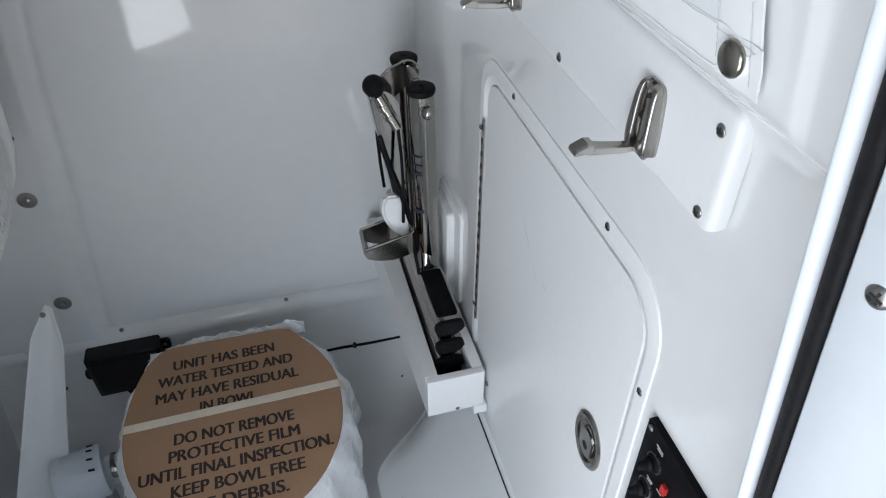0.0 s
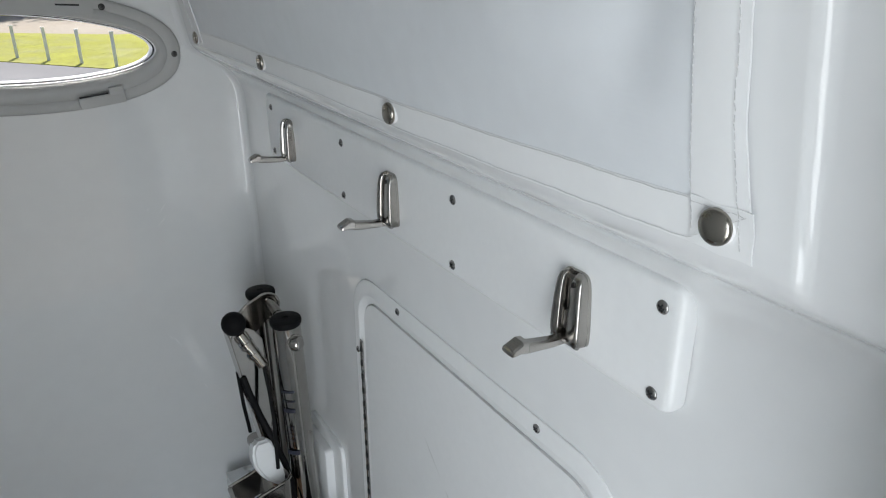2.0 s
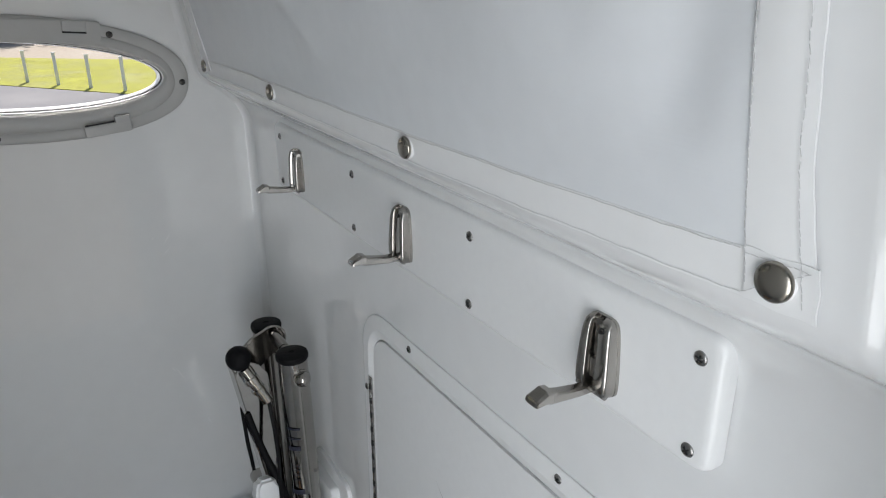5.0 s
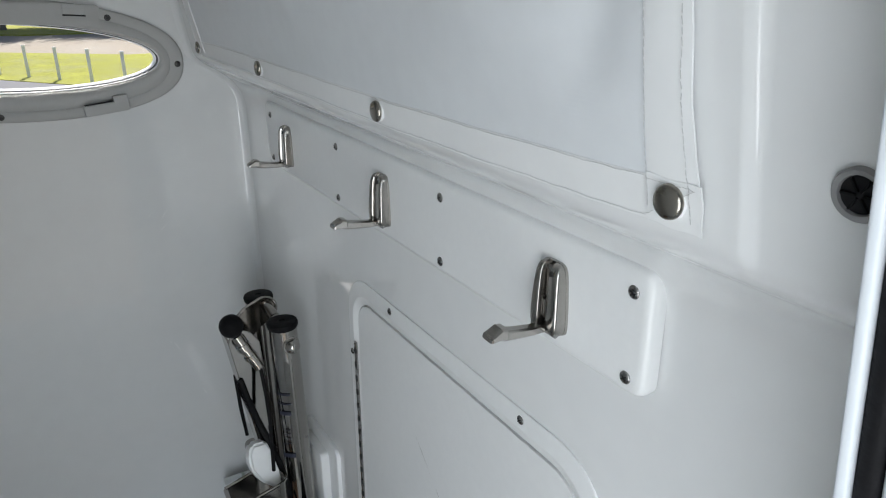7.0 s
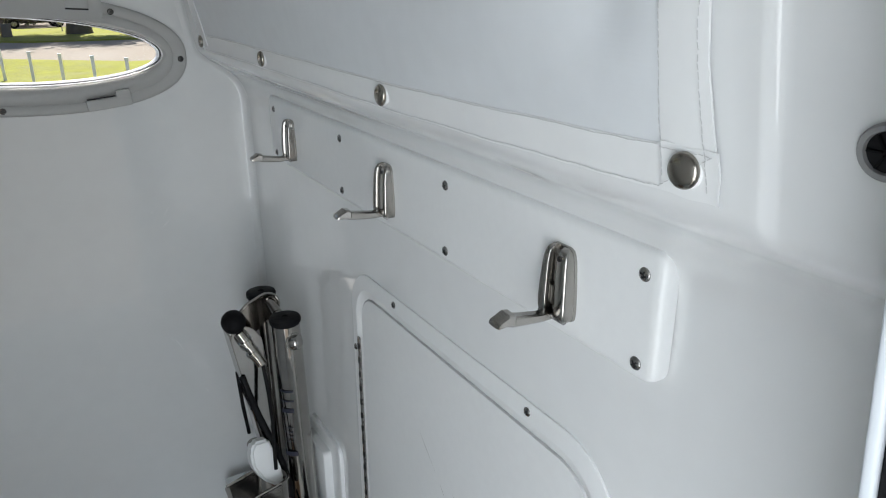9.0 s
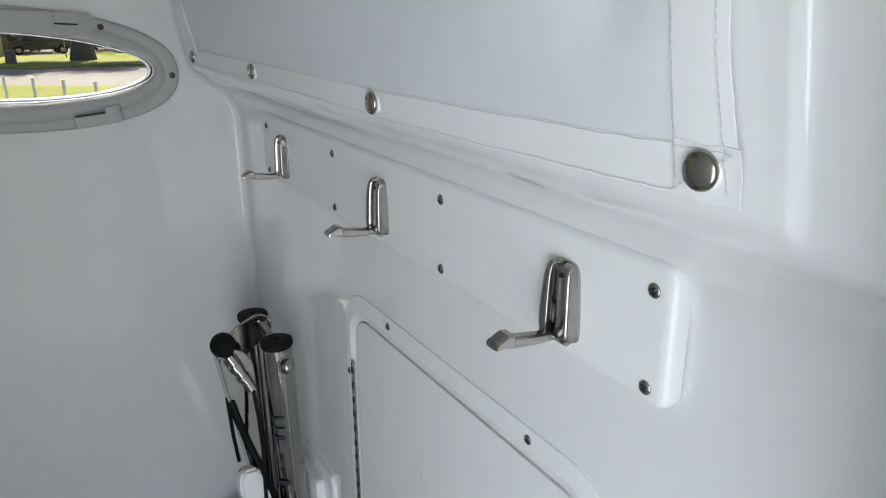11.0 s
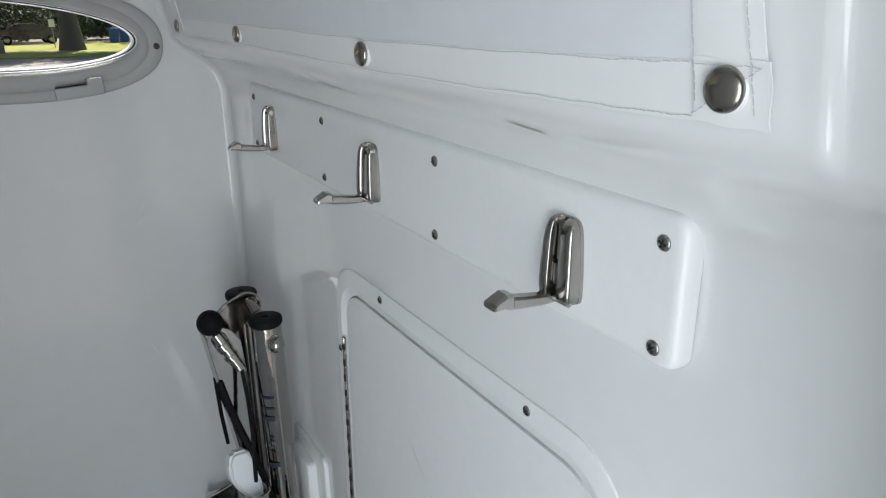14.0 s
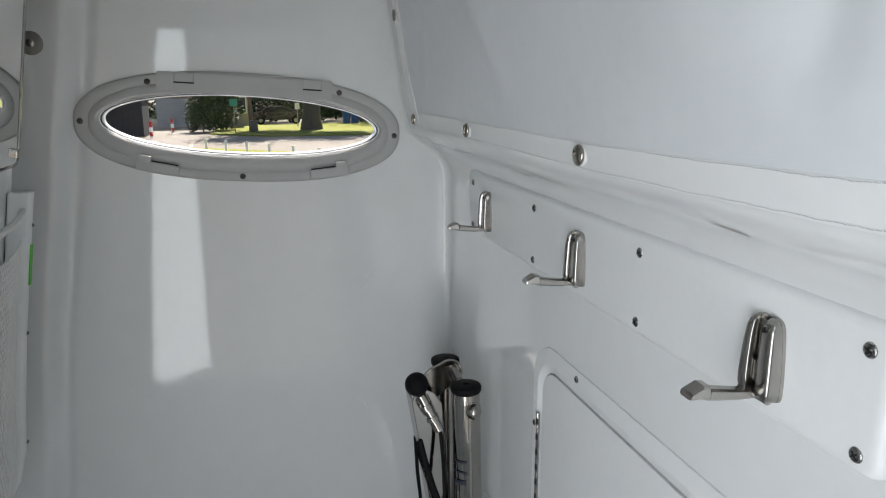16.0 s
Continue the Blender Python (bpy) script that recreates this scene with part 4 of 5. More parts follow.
ladder = empty("boarding_ladder", (0.202, 0.90, 0.53), "folded stainless telescoping boarding ladder with black treads", "ladder")
TUBE_R = 0.0190
TUBES = (((0.2095, 0.850, 0.62), (0.2025, 0.853, 0.967)), ((0.203, 0.948, 0.62), (0.2010, 0.950, 0.967)))
for a, b in TUBES:
    tube_ = world_part("tube", rod(a, b, TUBE_R, seg=32), CHROME, ladder, "polished steel tube")
    d = (Vector(b) - Vector(a)).normalized()
    m = Matrix.Translation(b) @ d.to_track_quat("Z", "Y").to_matrix().to_4x4()
    bm = lathe(bmesh.new(), [(TUBE_R, -0.002), (0.0204, 0.0), (0.0208, 0.004), (0.0200, 0.0066), (0.0175, 0.0076), (0.0045, 0.0076), (0.0036, 0.006), (0, 0.006)], 32, m)
    world_part("end_cap", bm, RUBBER, tube_, "black rubber end cap")
    # dome nut near the top, facing the room
    nm = Matrix.Translation(Vector(b) + Vector((0.004, -TUBE_R + 0.001, -0.022))) @ pose(0, 0, 0, 90, 0, 8)
    bm = lathe(bmesh.new(), [(0.0118, 0), (0.0118, 0.0014), (0.0100, 0.0017), (0.0100, 0.006), (0.0080, 0.0100), (0.0042, 0.0128), (0, 0.0136)], 18, nm)
    world_part("dome_nut", bm, CHROME, tube_)
# inner telescoping section and the warning decals
world_part("inner_tube", rod((0.2085, 0.849, 0.60), (0.206, 0.8505, 0.70), 0.0150, seg=28), CHROME, ladder)
def decal(z, w, h, mat, label):
    bm = bmesh.new()
    f = lambda a, zz: Vector((0.2035 + (TUBE_R + 0.0004) * math.sin(a), 0.852 - (TUBE_R + 0.0004) * math.cos(a), zz))
    grid(bm, f, steps(-0.75 - w / 2, -0.75 + w / 2, 8), (z - h / 2, z + h / 2))
    world_part("decal", bm, mat, ladder, label)
for z, w, h in ((0.872, 1.0, 0.003), (0.857, 1.0, 0.002), (0.842, 0.9, 0.006), (0.815, 0.5, 0.0015), (0.808, 0.5, 0.0015), (0.801, 0.5, 0.0015), (0.793, 0.5, 0.0015), (0.773, 1.0, 0.007)):
    decal(z, w, h, BLUE_MARK, "dark unreadable decal bar")
# channel arm between the tubes, with a rounded top and a turned-back side
arm_ol = [(0.136, 0.944), (0.138, 0.953), (0.144, 0.960), (0.153, 0.962), (0.166, 0.955), (0.177, 0.938), (0.184, 0.85), (0.187, 0.74), (0.178, 0.715), (0.170, 0.73)]
bm = prism(bmesh.new(), arm_ol, 1, 0.879, 0.882)
bmesh.ops.bevel(bm, geom=[e for e in bm.edges], offset=0.0008, segments=1, affect="EDGES")
world_part("channel_face", bm, CHROME, ladder, "polished face of the channel arm")
# side coloured dark in place of the dark recess it would mirror
bm = bmesh.new()
grid(bm, lambda t, d: Vector((0.1345 + 0.034 * t, 0.8795 + 0.036 * d, 0.950 - 0.215 * t)), steps(0, 1, 10), steps(0, 1, 3))
bm.normal_update()
bmesh.ops.solidify(bm, geom=bm.faces[:], thickness=0.0025)
world_part("channel_side", bm, SHADED_STEEL, ladder, "turned-back side of the arm, its dark reflection painted in")
# strap face coloured dark in place of a dark reflection
strap_end = [(0.1955 + 0.0170 * math.cos(radians(a)), 0.9700 + 0.0170 * math.sin(radians(a))) for a in range(125, -66, -10)]
bm = prism(bmesh.new(), [(0.150, 0.954), (0.156, 0.966), (0.168, 0.9765)] + strap_end + [(0.174, 0.932)], 1, 0.908, 0.911)
world_part("top_strap", bm, SHADED_STEEL, ladder, "rounded polished strap at the top, its dark reflection painted in")
bm = sweep(bmesh.new(), [(x, 0.908, z) for x, z in [(0.150, 0.954), (0.156, 0.966), (0.168, 0.9765)] + strap_end], 0.0024, 8)
world_part("strap_rim", bm, CHROME, ladder, "bright rim of the strap")
world_part("pivot", rod((0.199, 0.910, 0.974), (0.203, 0.888, 0.964), 0.0078, seg=20), CHROME, ladder)
world_part("pivot", rod((0.203, 0.888, 0.964), (0.2036, 0.884, 0.962), 0.0060, 0.004, seg=20), CHROME, ladder)
# locking pin with its ball
pin = world_part("locking_pin", rod((0.146, 0.872, 0.958), (0.1690, 0.8626, 0.909), 0.0074, seg=18), CHROME, ladder, "polished locking pin")
bm = bmesh.new()
add_rod(bm, (0.1515, 0.870, 0.945), (0.1545, 0.8688, 0.938), 0.0096, seg=18)
add_rod(bm, (0.1590, 0.8666, 0.929), (0.1612, 0.8658, 0.924), 0.0090, seg=18)
world_part("collar", bm, CHROME, pin)
bm = bmesh.new()
bmesh.ops.create_uvsphere(bm, u_segments=24, v_segments=16, radius=0.0158, matrix=Matrix.Translation((0.1413, 0.875, 0.9725)))
world_part("ball_knob", bm, RUBBER, pin, "black ball knob")
# white pivot block and bungee cord
bm = prism(bmesh.new(), [(-0.015, 0.029), (0.006, 0.031), (0.013, 0.012), (0.026, -0.026), (0.018, -0.038), (-0.005, -0.024), (-0.018, -0.004), (-0.020, 0.016)], 1, -0.012, 0.012)
bmesh.ops.bevel(bm, geom=bm.edges[:], offset=0.004, segments=3, affect="EDGES")
bmesh.ops.transform(bm, matrix=Matrix.Translation((0.154, 0.850, 0.768)) @ pose(0, 0, 0, -20, 8, 0), verts=bm.verts)
world_part("pivot_block", bm, STARBOARD, ladder, "white plastic block")
bm = sweep(bmesh.new(), [(0.170, 0.862, 0.908), (0.171, 0.852, 0.87), (0.170, 0.842, 0.83), (0.167, 0.836, 0.78), (0.166, 0.834, 0.76)], 0.0026, 8)
sweep(bm, [(0.1455, 0.879, 0.888), (0.150, 0.874, 0.865), (0.160, 0.868, 0.825), (0.172, 0.856, 0.785), (0.180, 0.850, 0.755), (0.186, 0.845, 0.72), (0.19, 0.85, 0.66)], 0.0046, 8)
sweep(bm, [(0.148, 0.918, 0.875), (0.150, 0.915, 0.82), (0.152, 0.905, 0.78)], 0.0026, 8)
sweep(bm, [(0.182, 0.838, 0.70), (0.186, 0.82, 0.655), (0.190, 0.815, 0.62)], 0.0028, 8)
world_part("bungee_cord", bm, RUBBER, ladder, "black bungee cord")
# polished strap bent into a U, its ends joined by a pin
def strap_path(k):
    """Plan point and share of the full depth along the U: front arm, bend, back arm."""
    a, fr, br, b = (Vector(p) for p in ((0.0970, 0.7930), (0.1680, 0.8120), (0.1430, 0.8560), (0.1000, 0.8420)))
    if k < 0.4:
        q = k / 0.4
        return a.lerp(fr, q), min(1.0, 0.22 + 0.95 * math.sqrt(q))
    if k > 0.6:
        q = (k - 0.6) / 0.4
        return br.lerp(b, q), min(1.0, 0.22 + 0.95 * math.sqrt(1 - q))
    ang = (k - 0.4) / 0.2 * math.pi
    mid, half = (fr + br) / 2, (fr - br) / 2
    out = ((fr - a) + (br - b)).normalized()
    return mid + half * math.cos(ang) + out * half.length * 0.8 * math.sin(ang), 1.0


STRAP_Z = 0.752
bm = bmesh.new()
def strap_pt(k, v):
    p, deep = strap_path(k)
    return Vector((p.x, p.y, STRAP_Z - 0.040 * deep * v))
grid(bm, strap_pt, steps(0, 1, 60), steps(0, 1, 5))
bm.normal_update()
bmesh.ops.solidify(bm, geom=bm.faces[:], thickness=0.0022)
world_part("strap_loop", bm, HOOK_STEEL, ladder, "bent polished steel strap", angle=50)
rim = [(*strap_path(k)[0], STRAP_Z) for k in steps(0, 1, 48)]
world_part("strap_rim", sweep(bmesh.new(), rim, 0.0024, 8), CHROME, ladder, "rounded steel rim")
world_part("strap_pin", rod((*strap_path(0.015)[0], STRAP_Z - 0.004), (*strap_path(0.985)[0], STRAP_Z - 0.004), 0.0042, seg=14), CHROME, ladder)
# stacked treads
for k, z in enumerate((0.650, 0.606, 0.564)):
    tr = bmesh.new()
    sec = soft_rect(-0.0225, 0.0225, -0.012, 0.012, 0.0105, 6)
    prism(tr, [(u + 0.2035 + 0.001 * k, v + z) for u, v in sec], 1, 0.707 + 0.002 * k, 1.06)
    t_ = world_part("tread", tr, CHROME, ladder, "polished steel tread")
    bm = prism(bmesh.new(), [(u * 1.02 + 0.2035 + 0.001 * k, v * 1.04 + z) for u, v in sec], 1, 0.700 + 0.002 * k, 0.7072 + 0.002 * k)
    bmesh.ops.bevel(bm, geom=[e for e in bm.edges if all(v.co.y < 0.7065 + 0.002 * k for v in e.verts) and abs(e.verts[0].co.y - e.verts[1].co.y) < 1e-6], offset=0.002, segments=2, affect="EDGES")
    world_part("tread_plug", bm, RUBBER, t_, "black rubber end plug")
    bm = prism(bmesh.new(), soft_rect(0.2035 + 0.001 * k - 0.0165, 0.2035 + 0.001 * k + 0.0165, 0.716, 0.822, 0.005), 2, z + 0.0112, z + 0.0132)
    world_part("tread_pad", bm, GRIP, t_, "black non-slip pad")
world_part("tread_joint", rod((0.2045, 0.845, 0.655), (0.206, 0.8505, 0.69), 0.021, 0.017, seg=28), CHROME, ladder)

# ---- wrapped toilet ----
LID_Z = 0.430


def lid_outline(scale=1.0, n=72):
    """Round in front, with a straight back and cut corners."""
    pts = [(0.183 * math.cos(a), 0.215 * math.sin(a)) for a in (math.pi * (1 + k / 30) for k in range(31))]
    pts += [(0.1835, 0.03), (0.176, 0.07), (0.158, 0.11), (0.135, 0.145), (0.119, 0.168), (0.109, 0.180), (0.09, 0.184)]
    pts += [(-0.10, 0.188), (-0.120, 0.184), (-0.135, 0.172), (-0.150, 0.150), (-0.163, 0.12), (-0.175, 0.075), (-0.183, 0.03)]
    loop_ = [Vector(p) for p in pts + pts[:1]]
    runs = [0.0]
    for a, b in zip(loop_, loop_[1:]):
        runs.append(runs[-1] + (b - a).length)
    out, k = [], 0
    for q in range(n):
        d = runs[-1] * q / n
        while runs[k + 1] < d:
            k += 1
        p = loop_[k].lerp(loop_[k + 1], (d - runs[k]) / (runs[k + 1] - runs[k]))
        out.append((-0.150 + p.x * scale, 0.800 + p.y * scale))
    return out


toilet = empty("wrapped_toilet", (-0.15, 0.80, 0.0), "marine toilet wrapped in white plastic film under a brown card", "toilet")


def skin(levels, wob, seed, n=72):
    bm = bmesh.new()
    rings = []
    for sc, z, w in levels:
        ring = []
        for k, (x, y) in enumerate(lid_outline(sc, n)):
            v = noise.noise(Vector((x * 22 + seed, y * 22, z * 5))) * w + noise.noise(Vector((x * 60, y * 60 + seed, z * 9))) * w * 0.5
            d = Vector((x + 0.15, y - 0.8)).normalized()
            ring.append(bm.verts.new((x + d.x * v, y + d.y * v, z + wob * noise.noise(Vector((x * 30, y * 30, seed))))))
        rings.append(ring)
    for a, b in zip(rings, rings[1:]):
        for k in range(n):
            l = (k + 1) % n
            bm.faces.new((a[k], a[l], b[l], b[k]))
    return bm, rings


bm, rings = skin([(0.90, 0.426, 0.0), (1.0, 0.427, 0.003), (1.05, 0.416, 0.010), (1.09, 0.39, 0.016), (1.11, 0.34, 0.020), (1.12, 0.27, 0.026), (1.08, 0.20, 0.03), (0.98, 0.12, 0.03), (0.9, 0.0, 0.02)], 0.004, 3.0, 144)
part("plastic_film", bm, FILM, toilet, "crumpled white plastic film", angle=70).matrix_basis = Matrix.Translation((0.15, -0.80, 0))
bm, rings = skin([(0.98, 0.422, 0), (0.98, 0.40, 0), (0.8, 0.28, 0), (0.6, 0.12, 0), (0.62, 0.0, 0)], 0, 1.0)
bm.faces.new(rings[0])
part("bowl", bm, GEL, toilet, "white bowl").matrix_basis = Matrix.Translation((0.15, -0.80, 0))
# ruffled film that stands up behind the card
bm = bmesh.new()
def ruffle(u, v):
    x = -0.30 + 0.29 * u
    y = 0.985 + 0.016 * math.sin(u * math.pi) + 0.006 * noise.noise(Vector((u * 16, v * 3, 1))) + 0.012 * v
    z = 0.405 + (0.012 + 0.012 * noise.noise(Vector((u * 9, 0.5, 8))) + 0.012 * smooth((u - 0.80) / 0.15)) * v + 0.006 * noise.noise(Vector((u * 30, v * 4, 3)))
    return Vector((x, y, z))
grid(bm, ruffle, steps(0, 1, 60), steps(0, 1, 6))
bm.normal_update()
bmesh.ops.solidify(bm, geom=bm.faces[:], thickness=0.001)
world_part("film_ruffle", bm, FILM, toilet, "gathered plastic film", angle=70)
bm = prism(bmesh.new(), lid_outline(1.0, 96), 2, LID_Z - 0.003, LID_Z)
card = world_part("card", bm, CARD, toilet, "brown cardboard cover with printed warning", angle=40)
lines_ = [("UNIT HAS BEEN", -0.162, 0.929, 0.180), ("WATER TESTED AND", -0.160, 0.894, 0.236), ("MAY HAVE RESIDUAL", -0.158, 0.858, 0.246), ("IN BOWL", -0.159, 0.823, 0.095),
          ("DO NOT REMOVE", -0.151, 0.765, 0.196), ("PROTECTIVE FILM", -0.152, 0.732, 0.210), ("UNTIL FINAL INSPECTION.", -0.149, 0.699, 0.307), ("KEEP BOWL FREE", -0.149, 0.666, 0.207), ("OF DEBRIS.", -0.150, 0.633, 0.150)]
for text, x, y, width in lines_:
    cu = bpy.data.curves.new("words", "FONT")
    cu.body, cu.align_x, cu.size, cu.offset = text, "CENTER", 0.0315, 0.0
    tmp = new("words", cu)
    bpy.context.view_layer.update()
    me = bpy.data.meshes.new_from_object(tmp.evaluated_get(bpy.context.evaluated_depsgraph_get()))
    bpy.data.objects.remove(tmp)
    me.materials.clear()
    me.materials.append(INK)
    span = max(v.co.x for v in me.vertices) - min(v.co.x for v in me.vertices)
    lo = min(v.co.x for v in me.vertices)
    me.transform(Matrix.Translation((x + 0.15, y - 0.80, LID_Z + 0.0006)) @ Matrix.Diagonal((width / span, 1, 1, 1)) @ Matrix.Translation((-lo - span / 2, 0, 0)))
    line = bmesh.new()
    line.from_mesh(me)
    bpy.data.meshes.remove(me)
    left = set(line.faces)
    while left:
        # one letter: the faces joined to one another, printed heavy
        todo, letter = [left.pop()], []
        while todo:
            f_ = todo.pop()
            letter.append(f_)
            for e_ in f_.edges:
                for g_ in e_.link_faces:
                    if g_ in left:
                        left.remove(g_)
                        todo.append(g_)
        bm = bmesh.new()
        for step_x, step_z in ((-0.0011, 0.0), (-0.0004, 0.0002), (0.0004, 0.0004), (0.0011, 0.0006)):
            at = {v: bm.verts.new(v.co + Vector((step_x, 0, step_z))) for v in {v for f_ in letter for v in f_.verts}}
            for f_ in letter:
                bm.faces.new([at[v] for v in f_.verts])
        part("letter", bm, INK, card, "printed dark capital letter", smooth=False)
    line.free()
bm = slab(lambda u, v: Vector((-0.150 + 0.1865 * u, 0.8195 + 0.008 * v + 0.003 * u, LID_Z + 0.0022 - 0.018 * max(abs(u) - 0.985, 0) / 0.06)), steps(-1.03, 1.03, 40), (-1, 1), (0, 0, -0.0012))
world_part("strap", bm, TAPE, toilet, "cream paper strap")

# pump beside the toilet
pump = empty("toilet_pump", (-0.44, 0.83, 0.0), "white toilet pump housing with a clear hose", "pump")
bm = lathe(bmesh.new(), [(0, 0), (0.046, 0), (0.048, 0.006), (0.048, 0.075), (0.045, 0.082), (0.03, 0.084), (0, 0.084)], 36, Matrix.Translation((-0.485, 0.845, 0.285)) @ pose(0, 0, 0, 0, 90, 10))
world_part("housing", bm, PAINT, pump, "white ribbed housing")
world_part("pump_foot", box((-0.45, 0.84, 0.13), (0.07, 0.08, 0.26), 0.01), PAINT, pump)
for k in range(9):
    a = radians(20 + k * 24)
    m = Matrix.Translation((-0.485, 0.845, 0.285)) @ pose(0, 0, 0, 0, 90, 10)
    p = m @ Vector((0.0485 * math.cos(a), 0.0485 * math.sin(a), 0.066))
    world_part("tick_mark", box(p, (0.010, 0.003, 0.003)), BLACK_PLASTIC, pump, "black tick", smooth=False)
bm = sweep(bmesh.new(), [(-0.402, 0.86, 0.285), (-0.38, 0.862, 0.29), (-0.355, 0.855, 0.30), (-0.33, 0.84, 0.30)], 0.021, 18)
world_part("hose", bm, TUBE_CLEAR, pump, "cloudy clear hose")
bm = lathe(bmesh.new(), [(0.023, 0), (0.023, 0.012)], 18, Matrix.Translation((-0.392, 0.861, 0.288)) @ pose(0, 0, 0, 0, 90, 0))
world_part("hose_clamp", bm, CHROME, pump)

# ---- moulded side pan below the locker door, with its ring flange ----
def pan(u, v):
    y = 0.915 - 0.60 * u
    edge = 0.215 - 0.138 * smooth(u / 0.24) + 0.02 * smooth((u - 0.3) / 0.5)
    x = 0.2525 + (edge - 0.2525) * v
    z = 0.422 - 0.222 * (1 - (1 - v) ** 1.8) - 0.03 * smooth(u / 0.3) * v
    return Vector((x, y, z))
bm = slab(pan, steps(0, 1, 30), steps(0, 1, 24), (0.006, 0, -0.006))
side_pan = thing("side_pan", bm, GEL, "white moulded pan along the wall with a curved edge", "liner panel", angle=60)
bm = lathe(bmesh.new(), [(0.075, -0.004), (0.075, 0.002), (0.072, 0.005), (0.060, 0.006), (0.056, 0.004), (0.055, -0.010)], 40, Matrix.Translation((0.160, 0.655, 0.196)) @ pose(0, 0, 0, 8, -22, 0))
world_part("ring_flange", bm, GEL, side_pan, "raised ring flange")
screw(Matrix.Translation((0.148, 0.722, 0.212)) @ pose(0, 0, 0, 8, -22, 0), 0.0055, "stainless screw in the ring flange")
# black strip paints the shade of the gap between frame and pan
bm = box((0.2535, 0.60, 0.4285), (0.004, 0.62, 0.003))
thing("gap_shade_strip", bm, RUBBER, "black strip painting the shade of the gap under the locker frame", "trim", kind="structure")

# ---- far left: netted pouch, mirror, hanging flap ----
pouch = empty("net_pouch", (-0.36, 0.9, 0.68), "white plastic frame holding a white net pouch on the wall", "storage pouch")


def pouch_x(z):
    return left_x(z) + 0.001 - 0.5 * max(0.86 - z, 0.0)


bar = [(0.988, 1.232), (0.988, 1.15), (0.988, 1.05), (0.988, 0.95), (0.986, 0.89), (0.978, 0.85), (0.960, 0.82), (0.930, 0.80), (0.885, 0.79), (0.83, 0.787), (0.73, 0.787), (0.62, 0.787)]
bm = bmesh.new()
ring = []
for k, (y, z) in enumerate(bar):
    p0, p1 = bar[max(k - 1, 0)], bar[min(k + 1, len(bar) - 1)]
    d = Vector((p1[0] - p0[0], p1[1] - p0[1])).normalized()
    n = Vector((-d.y, d.x))
    sec = soft_rect(0.0, 0.026, -0.010, 0.010, 0.004, 3)
    ring.append([bm.verts.new((pouch_x(z + n.y * v) + u, y + n.x * v, z + n.y * v)) for u, v in sec])
for a, b in zip(ring, ring[1:]):
    for k in range(len(a)):
        l = (k + 1) % len(a)
        bm.faces.new((a[k], a[l], b[l], b[k]))
bm.faces.new(ring[0])
bm.faces.new(ring[-1])
world_part("frame", bm, STARBOARD, pouch, "white plastic frame", angle=50)
bm = bmesh.new()
def net_pt(y, z):
    return Vector((pouch_x(z) + 0.018 + 0.02 * math.sin(max(min((0.981 - y) / 0.3, 1), 0) * math.pi), y, z))
for k in range(70):
    for s in (-1, 1):
        pts = []
        for q in range(13):
            z = 0.80 + 0.41 * q / 12
            y = 0.68 + k * 0.0085 + s * (z - 0.96) * 0.55
            if 0.67 < y < 0.980 and z < 1.21 - 0.02 * (0.981 - y):
                pts.append(net_pt(y, z))
        if len(pts) > 1:
            sweep(bm, pts, 0.0007, 4)
tagged(world_part("net", bm, NETTING, pouch, "white diamond netting", smooth=False), kind="stuff")
bm = sweep(bmesh.new(), [net_pt(y, 1.210) for y in steps(0.63, 0.981, 16)], 0.004, 8)
world_part("elastic_edge", bm, NETTING, pouch, "white elastic edge")
world_part("sticker", box((pouch_x(1.140) + 0.0268, 0.992, 1.140), (0.0014, 0.009, 0.052), turn=pose(0, 0, 0, 0, 9, 0)), GREEN, pouch, "green sticker", smooth=False)
for z in (1.19, 1.05, 0.90):
    screw(Matrix.Translation((pouch_x(z) + 0.0268, 0.994, z)) @ pose(0, 0, 0, 0, 90, 0), 0.0028, "tiny screw in the pouch frame")

mir_m = Matrix.Translation((left_x(1.42) + 0.010, 0.825, 1.42)) @ pose(0, 0, 0, 0, 9.4, 0)
mirror = empty("mirror", mir_m, "wall mirror with a thin bright metal edge", "mirror")
part("glass", prism(bmesh.new(), soft_rect(-0.20, 0.140, -0.152, 0.20, 0.014), 0, 0.0, 0.005), MIRROR, mirror, "silvered mirror glass", angle=20)
bm = bmesh.new()
sweep(bm, [(0.0045, y, z) for y, z in soft_rect(-0.201, 0.141, -0.153, 0.201, 0.015)], 0.0022, 8, True)
part("edge_trim", bm, CHROME, mirror, "bright edge trim")
part("mirror_clip", box((0.007, 0.124, -0.138), (0.006, 0.010, 0.010), 0.001), CHROME, mirror)

# stiff white flap hanging beside the toilet
bm = bmesh.new()
def flap(u, v):
    top_l, top_r = Vector((-0.441, 1.0, 0.592)), Vector((-0.406, 0.990, 0.566))
    bot_l, bot_r = Vector((-0.600, 0.80, 0.16)), Vector((-0.502, 0.80, 0.13))
    wide = min(v / 0.12, 1.0)
    l, r_ = top_l.lerp(bot_l, v), top_r.lerp(bot_r, v)
    mid = top_l.lerp(top_r, 0.5).lerp(bot_l.lerp(bot_r, 0.5), v)
    p = mid + (l.lerp(r_, u) - mid) * (0.25 + 0.75 * wide) + Vector((0.012 * wide * math.sin(u * math.pi), 0, 0)) * (0 if u < 0.1 else 1)
    p.y -= 0.018 * abs(u - 0.5) * wide
    return p
grid(bm, flap, steps(0, 1, 12), steps(0, 1, 30))
bm.normal_update()
bmesh.ops.solidify(bm, geom=bm.faces[:], thickness=0.003)
